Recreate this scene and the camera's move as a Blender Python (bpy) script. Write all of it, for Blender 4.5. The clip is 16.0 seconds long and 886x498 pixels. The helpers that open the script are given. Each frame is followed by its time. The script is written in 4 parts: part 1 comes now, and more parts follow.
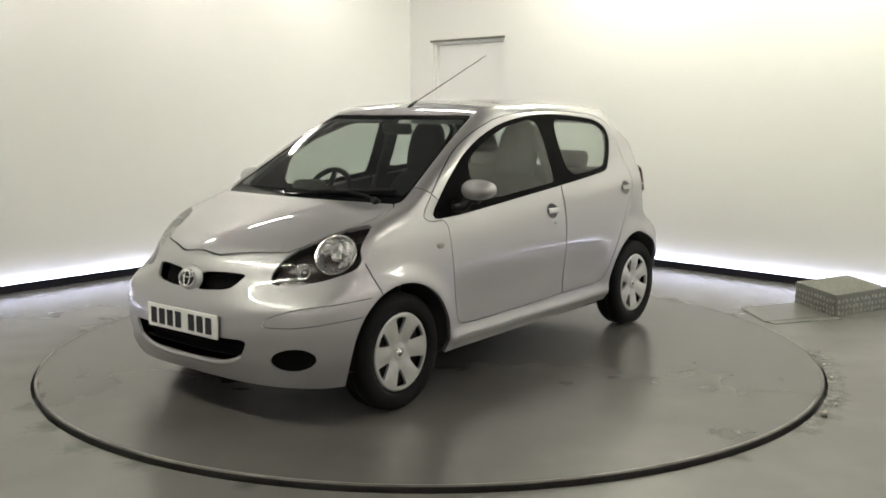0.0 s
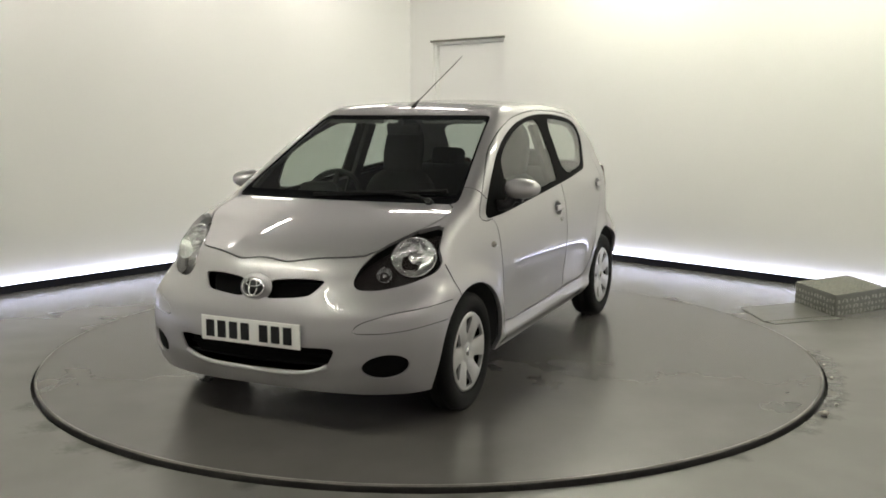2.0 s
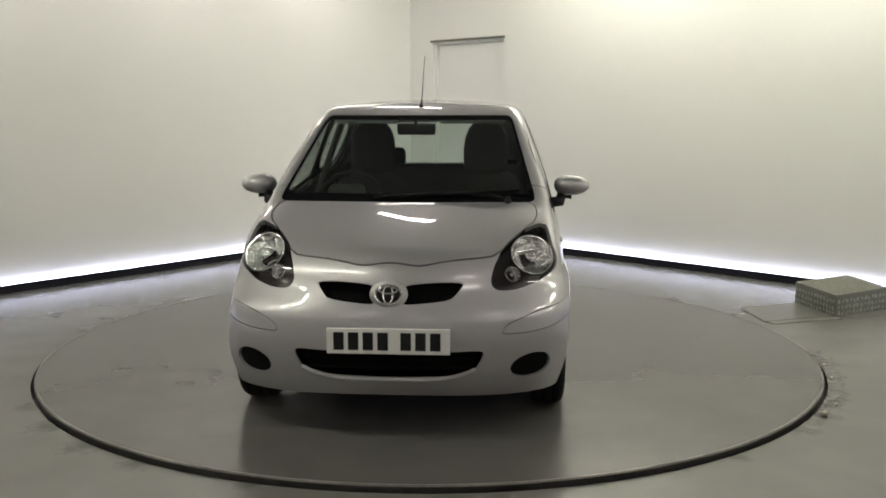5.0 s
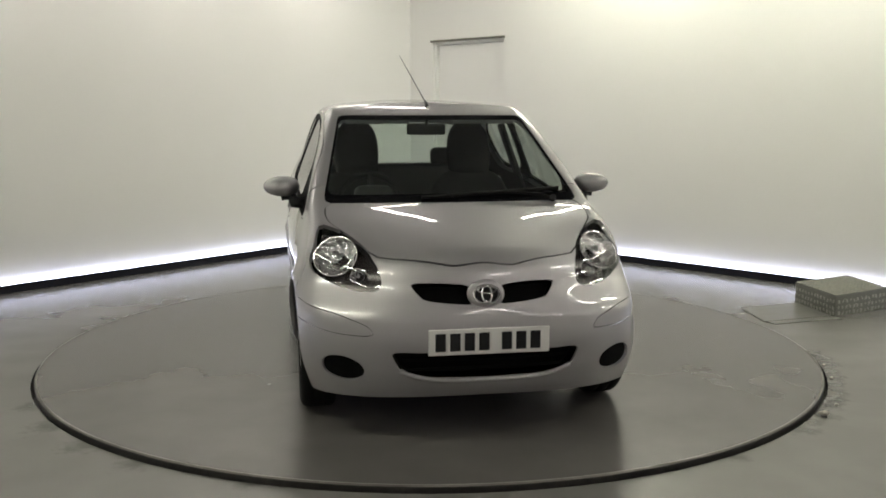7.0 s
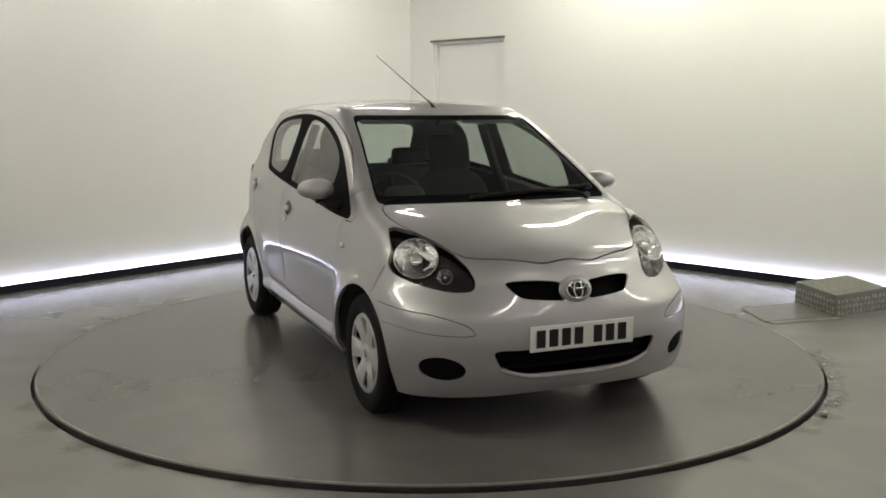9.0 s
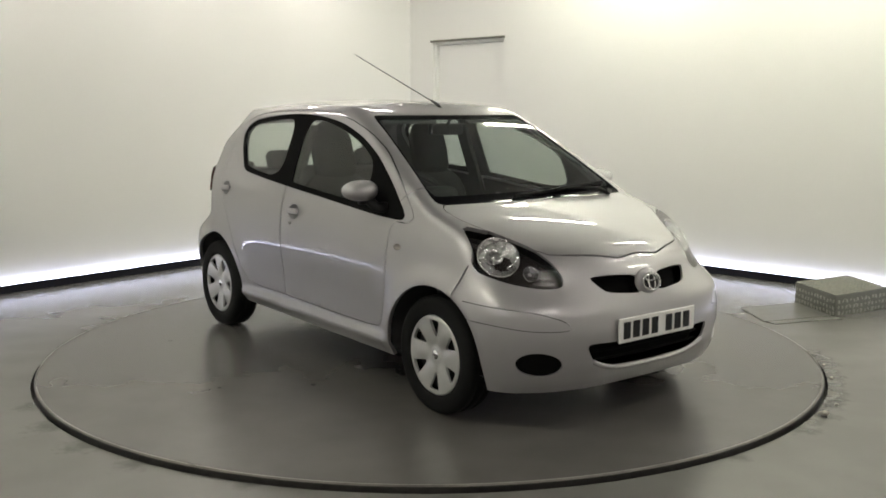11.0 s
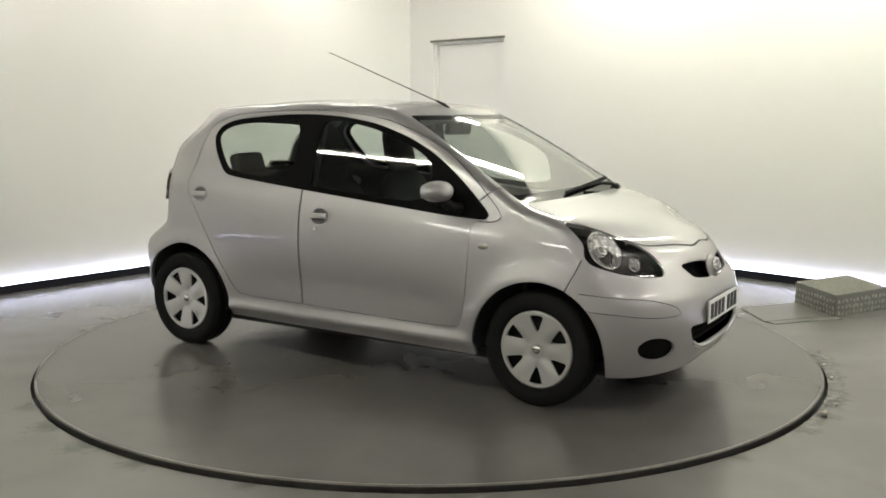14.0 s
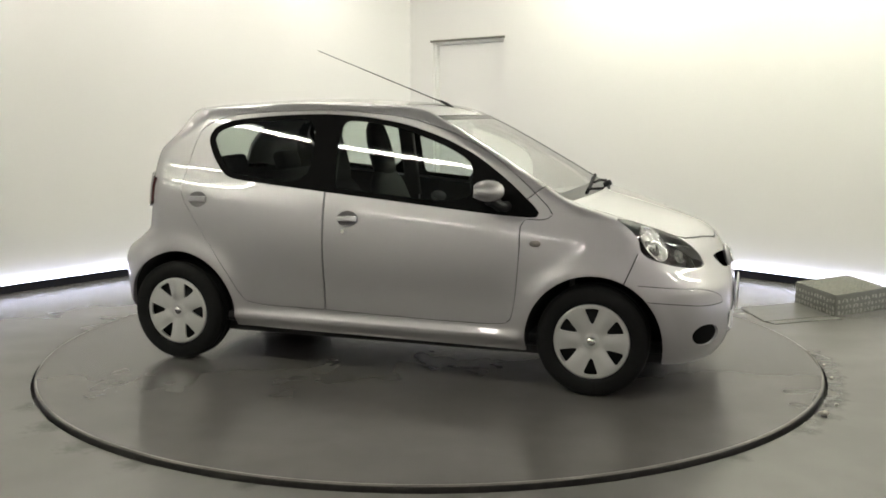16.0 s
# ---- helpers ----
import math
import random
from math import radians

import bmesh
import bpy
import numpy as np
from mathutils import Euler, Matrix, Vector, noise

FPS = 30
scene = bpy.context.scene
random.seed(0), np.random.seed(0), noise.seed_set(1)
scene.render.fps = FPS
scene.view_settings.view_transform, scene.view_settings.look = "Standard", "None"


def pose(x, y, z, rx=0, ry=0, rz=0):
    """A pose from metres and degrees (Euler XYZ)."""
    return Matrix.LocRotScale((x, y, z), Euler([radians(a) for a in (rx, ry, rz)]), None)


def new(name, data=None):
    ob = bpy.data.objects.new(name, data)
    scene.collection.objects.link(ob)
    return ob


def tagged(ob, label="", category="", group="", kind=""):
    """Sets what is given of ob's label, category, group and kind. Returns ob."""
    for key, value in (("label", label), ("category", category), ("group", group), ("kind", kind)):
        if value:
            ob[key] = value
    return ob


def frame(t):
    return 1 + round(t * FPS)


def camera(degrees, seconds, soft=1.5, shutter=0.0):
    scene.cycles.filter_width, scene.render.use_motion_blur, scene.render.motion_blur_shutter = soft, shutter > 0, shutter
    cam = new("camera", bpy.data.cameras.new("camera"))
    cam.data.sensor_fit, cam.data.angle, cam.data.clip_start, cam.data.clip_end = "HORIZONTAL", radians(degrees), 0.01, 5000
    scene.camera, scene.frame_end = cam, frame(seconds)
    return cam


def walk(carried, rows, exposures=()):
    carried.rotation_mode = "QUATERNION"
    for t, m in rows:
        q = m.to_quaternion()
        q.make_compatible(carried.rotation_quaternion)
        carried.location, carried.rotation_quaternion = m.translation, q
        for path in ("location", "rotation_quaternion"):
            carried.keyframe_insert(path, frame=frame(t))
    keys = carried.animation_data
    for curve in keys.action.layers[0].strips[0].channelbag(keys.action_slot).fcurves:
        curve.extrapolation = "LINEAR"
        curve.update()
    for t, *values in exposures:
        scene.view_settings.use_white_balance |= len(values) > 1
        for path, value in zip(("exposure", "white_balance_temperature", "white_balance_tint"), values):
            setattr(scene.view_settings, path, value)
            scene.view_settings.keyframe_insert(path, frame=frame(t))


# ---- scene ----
cam = camera(50.31, 16.0, soft=1.75)
EYE = (0.0, -5.609, 1.394)
VIEW = Matrix.Translation(EYE) @ pose(0, 0, 0, 0, 0, -0.725) @ pose(0, 0, 0, 90 - 8.30, 0, 0) @ pose(0, 0, 0, 0, 0, 0.055)
walk(cam, [(0.0, VIEW), (16.0, VIEW)], exposures=[(0.0, -0.12), (1.5, -0.20), (3.5, -0.44), (7.0, -0.49), (9.0, -0.42), (12.5, -0.20), (16.0, -0.06)])

# ---- light: white room, ceiling strips with some added fill, bluish strips along the foot of two walls ----
world = bpy.data.worlds.new("room_dark")
scene.world = world
world.use_nodes = True
world.node_tree.nodes["Background"].inputs[0].default_value = (0.02, 0.02, 0.02, 1)
world.node_tree.nodes["Background"].inputs[1].default_value = 0.2
CEILING_GLOW, FOOT_GLOW = 120.0, 14.5


# ---- materials ----
def material(name, colour, rough=0.5, metal=0.0, grain=0.0, scale=40.0, bump=0.0, coat=0.0, emit=None, power=0.0, stain=0.0, stain_scale=1.2, spec=0.5, detail=6):
    m = bpy.data.materials.new(name)
    m.use_nodes = True
    nt = m.node_tree
    b = nt.nodes["Principled BSDF"]
    b.inputs["Base Color"].default_value = (*colour, 1)
    b.inputs["Roughness"].default_value = rough
    b.inputs["Metallic"].default_value = metal
    b.inputs["Coat Weight"].default_value = coat
    b.inputs["Coat Roughness"].default_value = 0.025
    b.inputs["Specular IOR Level"].default_value = spec
    if emit:
        b.inputs["Emission Color"].default_value = (*emit, 1)
        b.inputs["Emission Strength"].default_value = power
    if grain or bump or stain:
        co = nt.nodes.new("ShaderNodeTexCoord")
        n1 = nt.nodes.new("ShaderNodeTexNoise")
        n1.inputs["Scale"].default_value, n1.inputs["Detail"].default_value = scale, detail
        nt.links.new(co.outputs["Object"], n1.inputs["Vector"])
        n2 = nt.nodes.new("ShaderNodeTexNoise")
        n2.inputs["Scale"].default_value, n2.inputs["Detail"].default_value = stain_scale, 3
        nt.links.new(co.outputs["Object"], n2.inputs["Vector"])
        r1 = nt.nodes.new("ShaderNodeMapRange")
        r1.inputs["To Min"].default_value, r1.inputs["To Max"].default_value = 1 - grain, 1 + grain
        nt.links.new(n1.outputs["Fac"], r1.inputs["Value"])
        r2 = nt.nodes.new("ShaderNodeMapRange")
        r2.inputs["From Min"].default_value, r2.inputs["From Max"].default_value = 0.1, 0.9
        r2.inputs["To Min"].default_value, r2.inputs["To Max"].default_value = 1 - stain, 1 + stain
        nt.links.new(n2.outputs["Fac"], r2.inputs["Value"])
        mul = nt.nodes.new("ShaderNodeMath")
        mul.operation = "MULTIPLY"
        nt.links.new(r1.outputs[0], mul.inputs[0])
        nt.links.new(r2.outputs[0], mul.inputs[1])
        vm = nt.nodes.new("ShaderNodeVectorMath")
        vm.operation = "SCALE"
        vm.inputs[0].default_value = colour
        nt.links.new(mul.outputs[0], vm.inputs["Scale"])
        nt.links.new(vm.outputs[0], b.inputs["Base Color"])
        rr = nt.nodes.new("ShaderNodeMapRange")
        rr.inputs["To Min"].default_value, rr.inputs["To Max"].default_value = rough * (1 - stain), rough * (1 + stain)
        nt.links.new(n2.outputs["Fac"], rr.inputs["Value"])
        if rough > 0.25:
            nt.links.new(rr.outputs[0], b.inputs["Roughness"])
        if bump:
            bp = nt.nodes.new("ShaderNodeBump")
            bp.inputs["Strength"].default_value, bp.inputs["Distance"].default_value = bump, 0.002
            nt.links.new(n1.outputs["Fac"], bp.inputs["Height"])
            nt.links.new(bp.outputs[0], b.inputs["Normal"])
    return m


def spots(m, places):
    """Stains (x, y, radius, strength) with ragged edges on a level surface; a strength below zero is a pale scuff."""
    nt = m.node_tree
    b = nt.nodes["Principled BSDF"]
    colour = b.inputs["Base Color"].links[0].from_socket
    co, no = nt.nodes.new("ShaderNodeTexCoord"), nt.nodes.new("ShaderNodeTexNoise")
    no.inputs["Scale"].default_value, no.inputs["Detail"].default_value = 22, 6
    nt.links.new(co.outputs["Object"], no.inputs["Vector"])
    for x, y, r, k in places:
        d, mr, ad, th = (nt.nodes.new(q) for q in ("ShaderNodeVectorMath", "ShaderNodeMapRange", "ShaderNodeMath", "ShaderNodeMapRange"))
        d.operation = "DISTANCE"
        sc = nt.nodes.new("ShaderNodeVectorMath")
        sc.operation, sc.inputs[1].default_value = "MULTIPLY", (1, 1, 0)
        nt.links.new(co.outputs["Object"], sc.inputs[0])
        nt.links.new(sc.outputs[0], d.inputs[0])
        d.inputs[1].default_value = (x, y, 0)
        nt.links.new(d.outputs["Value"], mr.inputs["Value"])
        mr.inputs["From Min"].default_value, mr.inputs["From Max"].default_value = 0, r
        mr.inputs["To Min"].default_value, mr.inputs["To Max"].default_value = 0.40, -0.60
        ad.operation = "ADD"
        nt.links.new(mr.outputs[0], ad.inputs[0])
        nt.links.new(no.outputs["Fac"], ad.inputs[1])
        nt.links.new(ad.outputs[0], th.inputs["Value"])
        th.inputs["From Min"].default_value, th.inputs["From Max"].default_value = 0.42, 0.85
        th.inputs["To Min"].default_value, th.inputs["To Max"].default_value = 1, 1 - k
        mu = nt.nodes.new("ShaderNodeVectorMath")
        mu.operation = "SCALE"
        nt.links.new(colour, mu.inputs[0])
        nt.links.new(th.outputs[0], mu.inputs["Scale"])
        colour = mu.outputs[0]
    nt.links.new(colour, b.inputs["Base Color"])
    return m


def glass_material(name, tint, rough=0.0, gloss=0.08, rise=3.2):
    m = bpy.data.materials.new(name)
    m.use_nodes = True
    nt = m.node_tree
    nt.nodes.remove(nt.nodes["Principled BSDF"])
    out = nt.nodes["Material Output"]
    tr, gl, mix, lw, pw, mr = (nt.nodes.new(k) for k in ("ShaderNodeBsdfTransparent", "ShaderNodeBsdfGlossy", "ShaderNodeMixShader", "ShaderNodeLayerWeight", "ShaderNodeMath", "ShaderNodeMapRange"))
    tr.inputs[0].default_value = (*tint, 1)
    gl.inputs["Roughness"].default_value = rough
    lw.inputs["Blend"].default_value = 0.5
    pw.operation, pw.inputs[1].default_value = "POWER", rise
    mr.inputs["To Min"].default_value = gloss
    nt.links.new(lw.outputs["Facing"], pw.inputs[0])
    nt.links.new(pw.outputs[0], mr.inputs["Value"])
    nt.links.new(mr.outputs[0], mix.inputs[0])
    nt.links.new(tr.outputs[0], mix.inputs[1])
    nt.links.new(gl.outputs[0], mix.inputs[2])
    nt.links.new(mix.outputs[0], out.inputs[0])
    return m


PAINT = material("silver_paint", (0.41, 0.40, 0.412), 0.50, 0.76, grain=0.05, scale=900, stain=0.02, stain_scale=3, coat=1.0)
WALL = material("white_wall_paint", (0.80, 0.795, 0.77), 0.55, grain=0.01, scale=60, stain=0.02, stain_scale=0.7, bump=0.05)
CEIL = material("grey_ceiling_paint", (0.20, 0.20, 0.195), 0.8, grain=0.02, scale=50, stain=0.02)
FLOOR = material("grey_resin_floor", (0.152, 0.147, 0.140), 0.24, spec=0.7, grain=0.08, scale=5, detail=2, stain=0.18, stain_scale=1.3, bump=0.0)
DISC = material("grey_turntable_paint", (0.112, 0.106, 0.100), 0.245, spec=0.75, grain=0.06, scale=6, detail=2, stain=0.20, stain_scale=1.7, bump=0.0)
spots(DISC, [(0.465, 2.055, 0.17, 0.85), (0.38, 2.10, 0.10, 0.6), (-1.593, -1.212, 0.035, 0.6), (-1.01, -1.246, 0.06, -0.5)])
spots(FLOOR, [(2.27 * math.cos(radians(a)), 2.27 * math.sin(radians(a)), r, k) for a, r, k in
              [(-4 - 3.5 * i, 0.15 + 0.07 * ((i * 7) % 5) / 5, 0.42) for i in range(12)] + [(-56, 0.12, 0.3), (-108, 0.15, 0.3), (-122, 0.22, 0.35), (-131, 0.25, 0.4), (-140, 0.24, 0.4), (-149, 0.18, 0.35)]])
BLACK = material("black_plastic", (0.010, 0.010, 0.011), 0.5, spec=0.3, grain=0.2, scale=200, stain=0.1)
GLOSS = material("black_gloss_trim", (0.005, 0.005, 0.006), 0.08, spec=0.05)
# black skirting; the strip's blue cast is put into its colour
SKIRT = material("black_skirting_strip_tint", (0.006, 0.006, 0.012), 0.5, spec=0.3, grain=0.15, scale=60, stain=0.1)
RIM = material("worn_black_rim", (0.030, 0.028, 0.026), 0.6, grain=0.5, scale=25, stain=0.6, stain_scale=5)
WORN = material("worn_pale_edge", (0.17, 0.16, 0.147), 0.5, 0.2, grain=0.35, scale=18, stain=0.5, stain_scale=4)
SEAM = material("dark_seam", (0.01, 0.01, 0.01), 0.9)
PIT = material("matt_black", (0.004, 0.004, 0.004), 0.9, spec=0.1)
RUBBER = material("tyre_rubber", (0.006, 0.006, 0.006), 0.8, spec=0.2, grain=0.2, scale=120, stain=0.15, bump=0.2)
HUBCAP = material("silver_plastic", (0.50, 0.50, 0.49), 0.38, 0.45, grain=0.03, scale=300, coat=0.2)
CHROME = material("chrome", (0.8, 0.8, 0.8), 0.07, 1.0)
LAMP_DARK = material("smoked_lamp_housing", (0.04, 0.034, 0.034), 0.22, 0.3)
REFLECTOR = material("lamp_reflector", (0.72, 0.72, 0.73), 0.2, 1.0, grain=0.1, scale=55, bump=3.0)
RED = material("red_lamp_plastic", (0.045, 0.012, 0.012), 0.12, coat=0.6)
AMBER = material("clear_indicator_plastic", (0.27, 0.25, 0.23), 0.15, coat=0.5)
WHITE = material("white_plate", (0.78, 0.78, 0.76), 0.4)
CLOTH = material("charcoal_seat_cloth", (0.018, 0.018, 0.019), 0.9, grain=0.3, scale=250, bump=0.2)
TRIM = material("dark_grey_trim", (0.03, 0.03, 0.031), 0.6, grain=0.15, scale=200, bump=0.1)
LINING = material("grey_headlining", (0.16, 0.16, 0.155), 0.9, grain=0.08, scale=200)
STEEL = material("galvanised_plate", (0.16, 0.16, 0.135), 0.5, 0.4, grain=0.15, scale=30, stain=0.15, stain_scale=4)
PLATE = material("worn_steel_plate", (0.145, 0.142, 0.128), 0.34, 0.15, grain=0.15, scale=25, stain=0.25, stain_scale=5)
STUD = material("rubbed_tread", (0.34, 0.34, 0.29), 0.4, 0.6, grain=0.15, scale=40)
CONCRETE = material("chipped_mortar", (0.40, 0.38, 0.34), 0.9, grain=0.3, scale=40, stain=0.3, stain_scale=9, bump=0.5)
TUBE = material("lit_diffuser", (0.9, 0.9, 0.9), 0.5, emit=(0.975, 0.972, 0.80), power=CEILING_GLOW)
TUBE_DIM = material("half_lit_diffuser", (0.9, 0.9, 0.9), 0.5, emit=(1.0, 0.935, 0.86), power=CEILING_GLOW * 0.58)
FOOT = material("lit_bluish_strip", (0.9, 0.9, 0.95), 0.5, emit=(0.72, 0.74, 1.0), power=FOOT_GLOW)
GLASS = glass_material("window_glass", (0.74, 0.79, 0.755), gloss=0.045, rise=3.8)
SCREEN = glass_material("windscreen_glass", (0.70, 0.76, 0.72))
LENS = glass_material("lamp_lens", (0.9, 0.9, 0.9), gloss=0.045, rise=5.0)


# ---- mesh helpers ----
def mesh_of(name, verts, faces, mat, smooth=False):
    me = bpy.data.meshes.new(name)
    me.from_pydata([tuple(v) for v in verts], [], [tuple(f) for f in faces])
    me.materials.append(mat)
    if smooth:
        me.shade_smooth()
    me.validate()
    return me


def part(name, bm, mat, parent, label="", smooth=False):
    """Link a bmesh, or a (verts, faces) pair, as one mesh object under a thing or part."""
    if isinstance(bm, tuple):
        me = mesh_of(name, bm[0], bm[1], mat, smooth)
    else:
        me = bpy.data.meshes.new(name)
        bm.to_mesh(me)
        bm.free()
        me.materials.append(mat)
        if smooth:
            me.shade_smooth()
    ob = new(name, me)
    ob.parent = parent
    if label:
        tagged(ob, label)
    return ob


def box(size, at=(0, 0, 0), bevel=0.0, seg=2, turn=None):
    bm = bmesh.new()
    bmesh.ops.create_cube(bm, size=1)
    bmesh.ops.scale(bm, vec=size, verts=bm.verts)
    if bevel:
        bmesh.ops.bevel(bm, geom=bm.edges[:], offset=bevel, segments=seg, affect="EDGES", profile=0.6)
    bmesh.ops.transform(bm, matrix=Matrix.Translation(at) @ (turn or Matrix.Identity(4)), verts=bm.verts)
    return bm


def lathe(profile, n=64, axis="y", at=(0, 0, 0)):
    """Turn (along, radius) pairs about an axis."""
    V, F = [], []
    for i in range(n):
        a = 2 * math.pi * i / n
        for h, r in profile:
            c, s = r * math.cos(a), r * math.sin(a)
            p = (c, h, s) if axis == "y" else (c, s, h)
            V.append((p[0] + at[0], p[1] + at[1], p[2] + at[2]))
    k = len(profile)
    for i in range(n):
        j = (i + 1) % n
        for q in range(k - 1):
            F.append((i * k + q, i * k + q + 1, j * k + q + 1, j * k + q))
    return V, F


def rod(points, radius, n=8, taper=1.0):
    """A round bar along points."""
    P = [Vector(p) for p in points]
    V, F = [], []
    for i, p in enumerate(P):
        d = (P[min(i + 1, len(P) - 1)] - P[max(i - 1, 0)]).normalized()
        u = d.orthogonal().normalized()
        if i:
            u = (last - d * last.dot(d)).normalized()
        last = u
        w = d.cross(u)
        r = radius * (1 + (taper - 1) * i / max(1, len(P) - 1))
        for q in range(n):
            a = 2 * math.pi * q / n
            V.append(p + u * (r * math.cos(a)) + w * (r * math.sin(a)))
    for i in range(len(P) - 1):
        for q in range(n):
            F.append((i * n + q, i * n + (q + 1) % n, (i + 1) * n + (q + 1) % n, (i + 1) * n + q))
    F.append(tuple(range(n))[::-1])
    F.append(tuple(range((len(P) - 1) * n, len(P) * n)))
    return V, F


def prism(outline, lo, hi, hole=()):
    """A plan outline raised from lo to hi."""
    n = len(outline)
    V = [(x, y, lo) for x, y in outline] + [(x, y, hi) for x, y in outline]
    F = [tuple(range(n))[::-1], tuple(range(n, 2 * n))] + [(i, (i + 1) % n, n + (i + 1) % n, n + i) for i in range(n)]
    return V, F


# ---- the room ----
FLOOR_Z, ROOM_H = -0.024, 3.2
CORNER = Vector((-0.235, 5.40))
ALONG_L, ALONG_R = Vector((-0.650, -0.760)).normalized(), Vector((0.706, -0.708)).normalized()
LENGTH = 10.6
IN_L, IN_R = Vector((0.760, -0.650)).normalized(), Vector((-0.708, -0.706)).normalized()
FAR_L, FAR_R = CORNER + ALONG_L * LENGTH, CORNER + ALONG_R * LENGTH
BACK = FAR_L + ALONG_R * LENGTH


def wall_run(name, a, b, inward, spans, label):
    """A wall from a to b, 0.15 m thick outward, in upright spans (from, to, low, high) along it."""
    d = (b - a).normalized()
    bm_v, bm_f = [], []
    for s0, s1, z0, z1 in spans:
        p = [a + d * s0, a + d * s1, a + d * s1 - inward * 0.15, a + d * s0 - inward * 0.15]
        V, F = prism([(q.x, q.y) for q in p], z0, z1)
        k = len(bm_v)
        bm_v += V
        bm_f += [tuple(i + k for i in f) for f in F]
    ob = new(name, mesh_of(name, bm_v, bm_f, WALL))
    bm = bmesh.new()
    bm.from_mesh(ob.data)
    bmesh.ops.recalc_face_normals(bm, faces=bm.faces)
    bm.to_mesh(ob.data)
    bm.free()
    return tagged(ob, label, "wall", kind="structure")


DOOR_S0, DOOR_S1, DOOR_TOP = 0.37, 1.41, 2.155
def room():
    outline = [CORNER - (IN_L + IN_R) * 0.2, FAR_R + ALONG_R * 0.2 - IN_R * 0.2, BACK + (BACK - CORNER) * 0.02, FAR_L + ALONG_L * 0.2 - IN_L * 0.2]
    pts = [(p.x, p.y) for p in outline]
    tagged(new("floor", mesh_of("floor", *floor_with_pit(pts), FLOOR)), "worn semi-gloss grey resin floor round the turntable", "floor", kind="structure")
    tagged(new("ceiling", mesh_of("ceiling", *prism(pts, ROOM_H, ROOM_H + 0.12), CEIL)), "plain grey painted ceiling", "ceiling", kind="structure")
    full = (0, LENGTH, FLOOR_Z - 0.05, ROOM_H)
    wall_run("wall_north_west", CORNER, FAR_L, IN_L, [full], "smooth white painted wall lit from its foot")
    wall_run("wall_north_east", CORNER, FAR_R, IN_R, [(0, DOOR_S0, FLOOR_Z - 0.05, ROOM_H), (DOOR_S0, DOOR_S1, DOOR_TOP, ROOM_H), (DOOR_S1, LENGTH, FLOOR_Z - 0.05, ROOM_H)],
             "smooth white painted wall with a recessed door")
    wall_run("wall_south_east", FAR_R, BACK, ALONG_L, [full], "plain white painted wall")
    wall_run("wall_south_west", FAR_L, BACK, ALONG_R, [full], "plain white painted wall")


def floor_with_pit(pts):
    """Floor sheet with a round pit for the turntable."""
    n = 96
    ring = [(PIT_R * math.cos(2 * math.pi * i / n), PIT_R * math.sin(2 * math.pi * i / n)) for i in range(n)]
    far = []
    for x, y in ring:
        d = Vector((x, y)).normalized()
        best = 1e9
        for i in range(4):
            p, q = Vector(pts[i]), Vector(pts[(i + 1) % 4])
            e = q - p
            den = d.x * e.y - d.y * e.x
            if abs(den) > 1e-9:
                s = (p.x * e.y - p.y * e.x) / den
                u = (p.x * d.y - p.y * d.x) / den
                if s > 0 and -1e-6 <= u <= 1 + 1e-6:
                    best = min(best, s)
        far.append((d.x * best, d.y * best))
    V = [(x, y, FLOOR_Z) for x, y in ring] + [(x, y, FLOOR_Z) for x, y in far] + [(x, y, FLOOR_Z - 0.12) for x, y in ring]
    V += [(x, y, FLOOR_Z) for x, y in pts] + [(0, 0, FLOOR_Z - 0.12)]
    F = []
    for i in range(n):
        j = (i + 1) % n
        F.append((i, n + i, n + j, j))
        F.append((2 * n + i, i, j, 2 * n + j))
        F.append((2 * n + i, 2 * n + j, 3 * n + 4))
    for c in range(4):
        a = math.atan2(pts[c][1], pts[c][0]) % (2 * math.pi)
        i = int(a / (2 * math.pi) * n) % n
        F.append((n + i, 3 * n + c, n + (i + 1) % n))
    return V, F


DISC_R, PIT_R = 2.226, 2.245
def turntable():
    t = new("turntable")
    part("edge", lathe([(-0.10, DISC_R - 0.03), (-0.026, DISC_R), (-0.005, DISC_R)], 160, "z"), RIM, t, "worn black rim of the disc", True)
    n = 160
    V = [(0, 0, 0)] + [((DISC_R - 0.004) * math.cos(2 * math.pi * i / n), (DISC_R - 0.004) * math.sin(2 * math.pi * i / n), 0.0) for i in range(n)]
    V += [(DISC_R * math.cos(2 * math.pi * i / n), DISC_R * math.sin(2 * math.pi * i / n), -0.005) for i in range(n)]
    F = [(0, 1 + i, 1 + (i + 1) % n) for i in range(n)] + [(1 + i, 1 + n + i, 1 + n + (i + 1) % n, 1 + (i + 1) % n) for i in range(n)]
    part("deck", (V, F), DISC, t)
    W = [((DISC_R - q) * math.cos(2 * math.pi * i / n), (DISC_R - q) * math.sin(2 * math.pi * i / n), z) for q, z in ((0.013, 0.0012), (0.0045, 0.0012), (0.0, -0.005)) for i in range(n)]
    part("worn_edge", (W, [(b * n + i, b * n + n + i, b * n + n + (i + 1) % n, b * n + (i + 1) % n) for b in (0, 1) for i in range(n)]), WORN, t, "pale worn edge of the deck")
    return tagged(t, "round grey painted car turntable with a dark rim", "turntable")


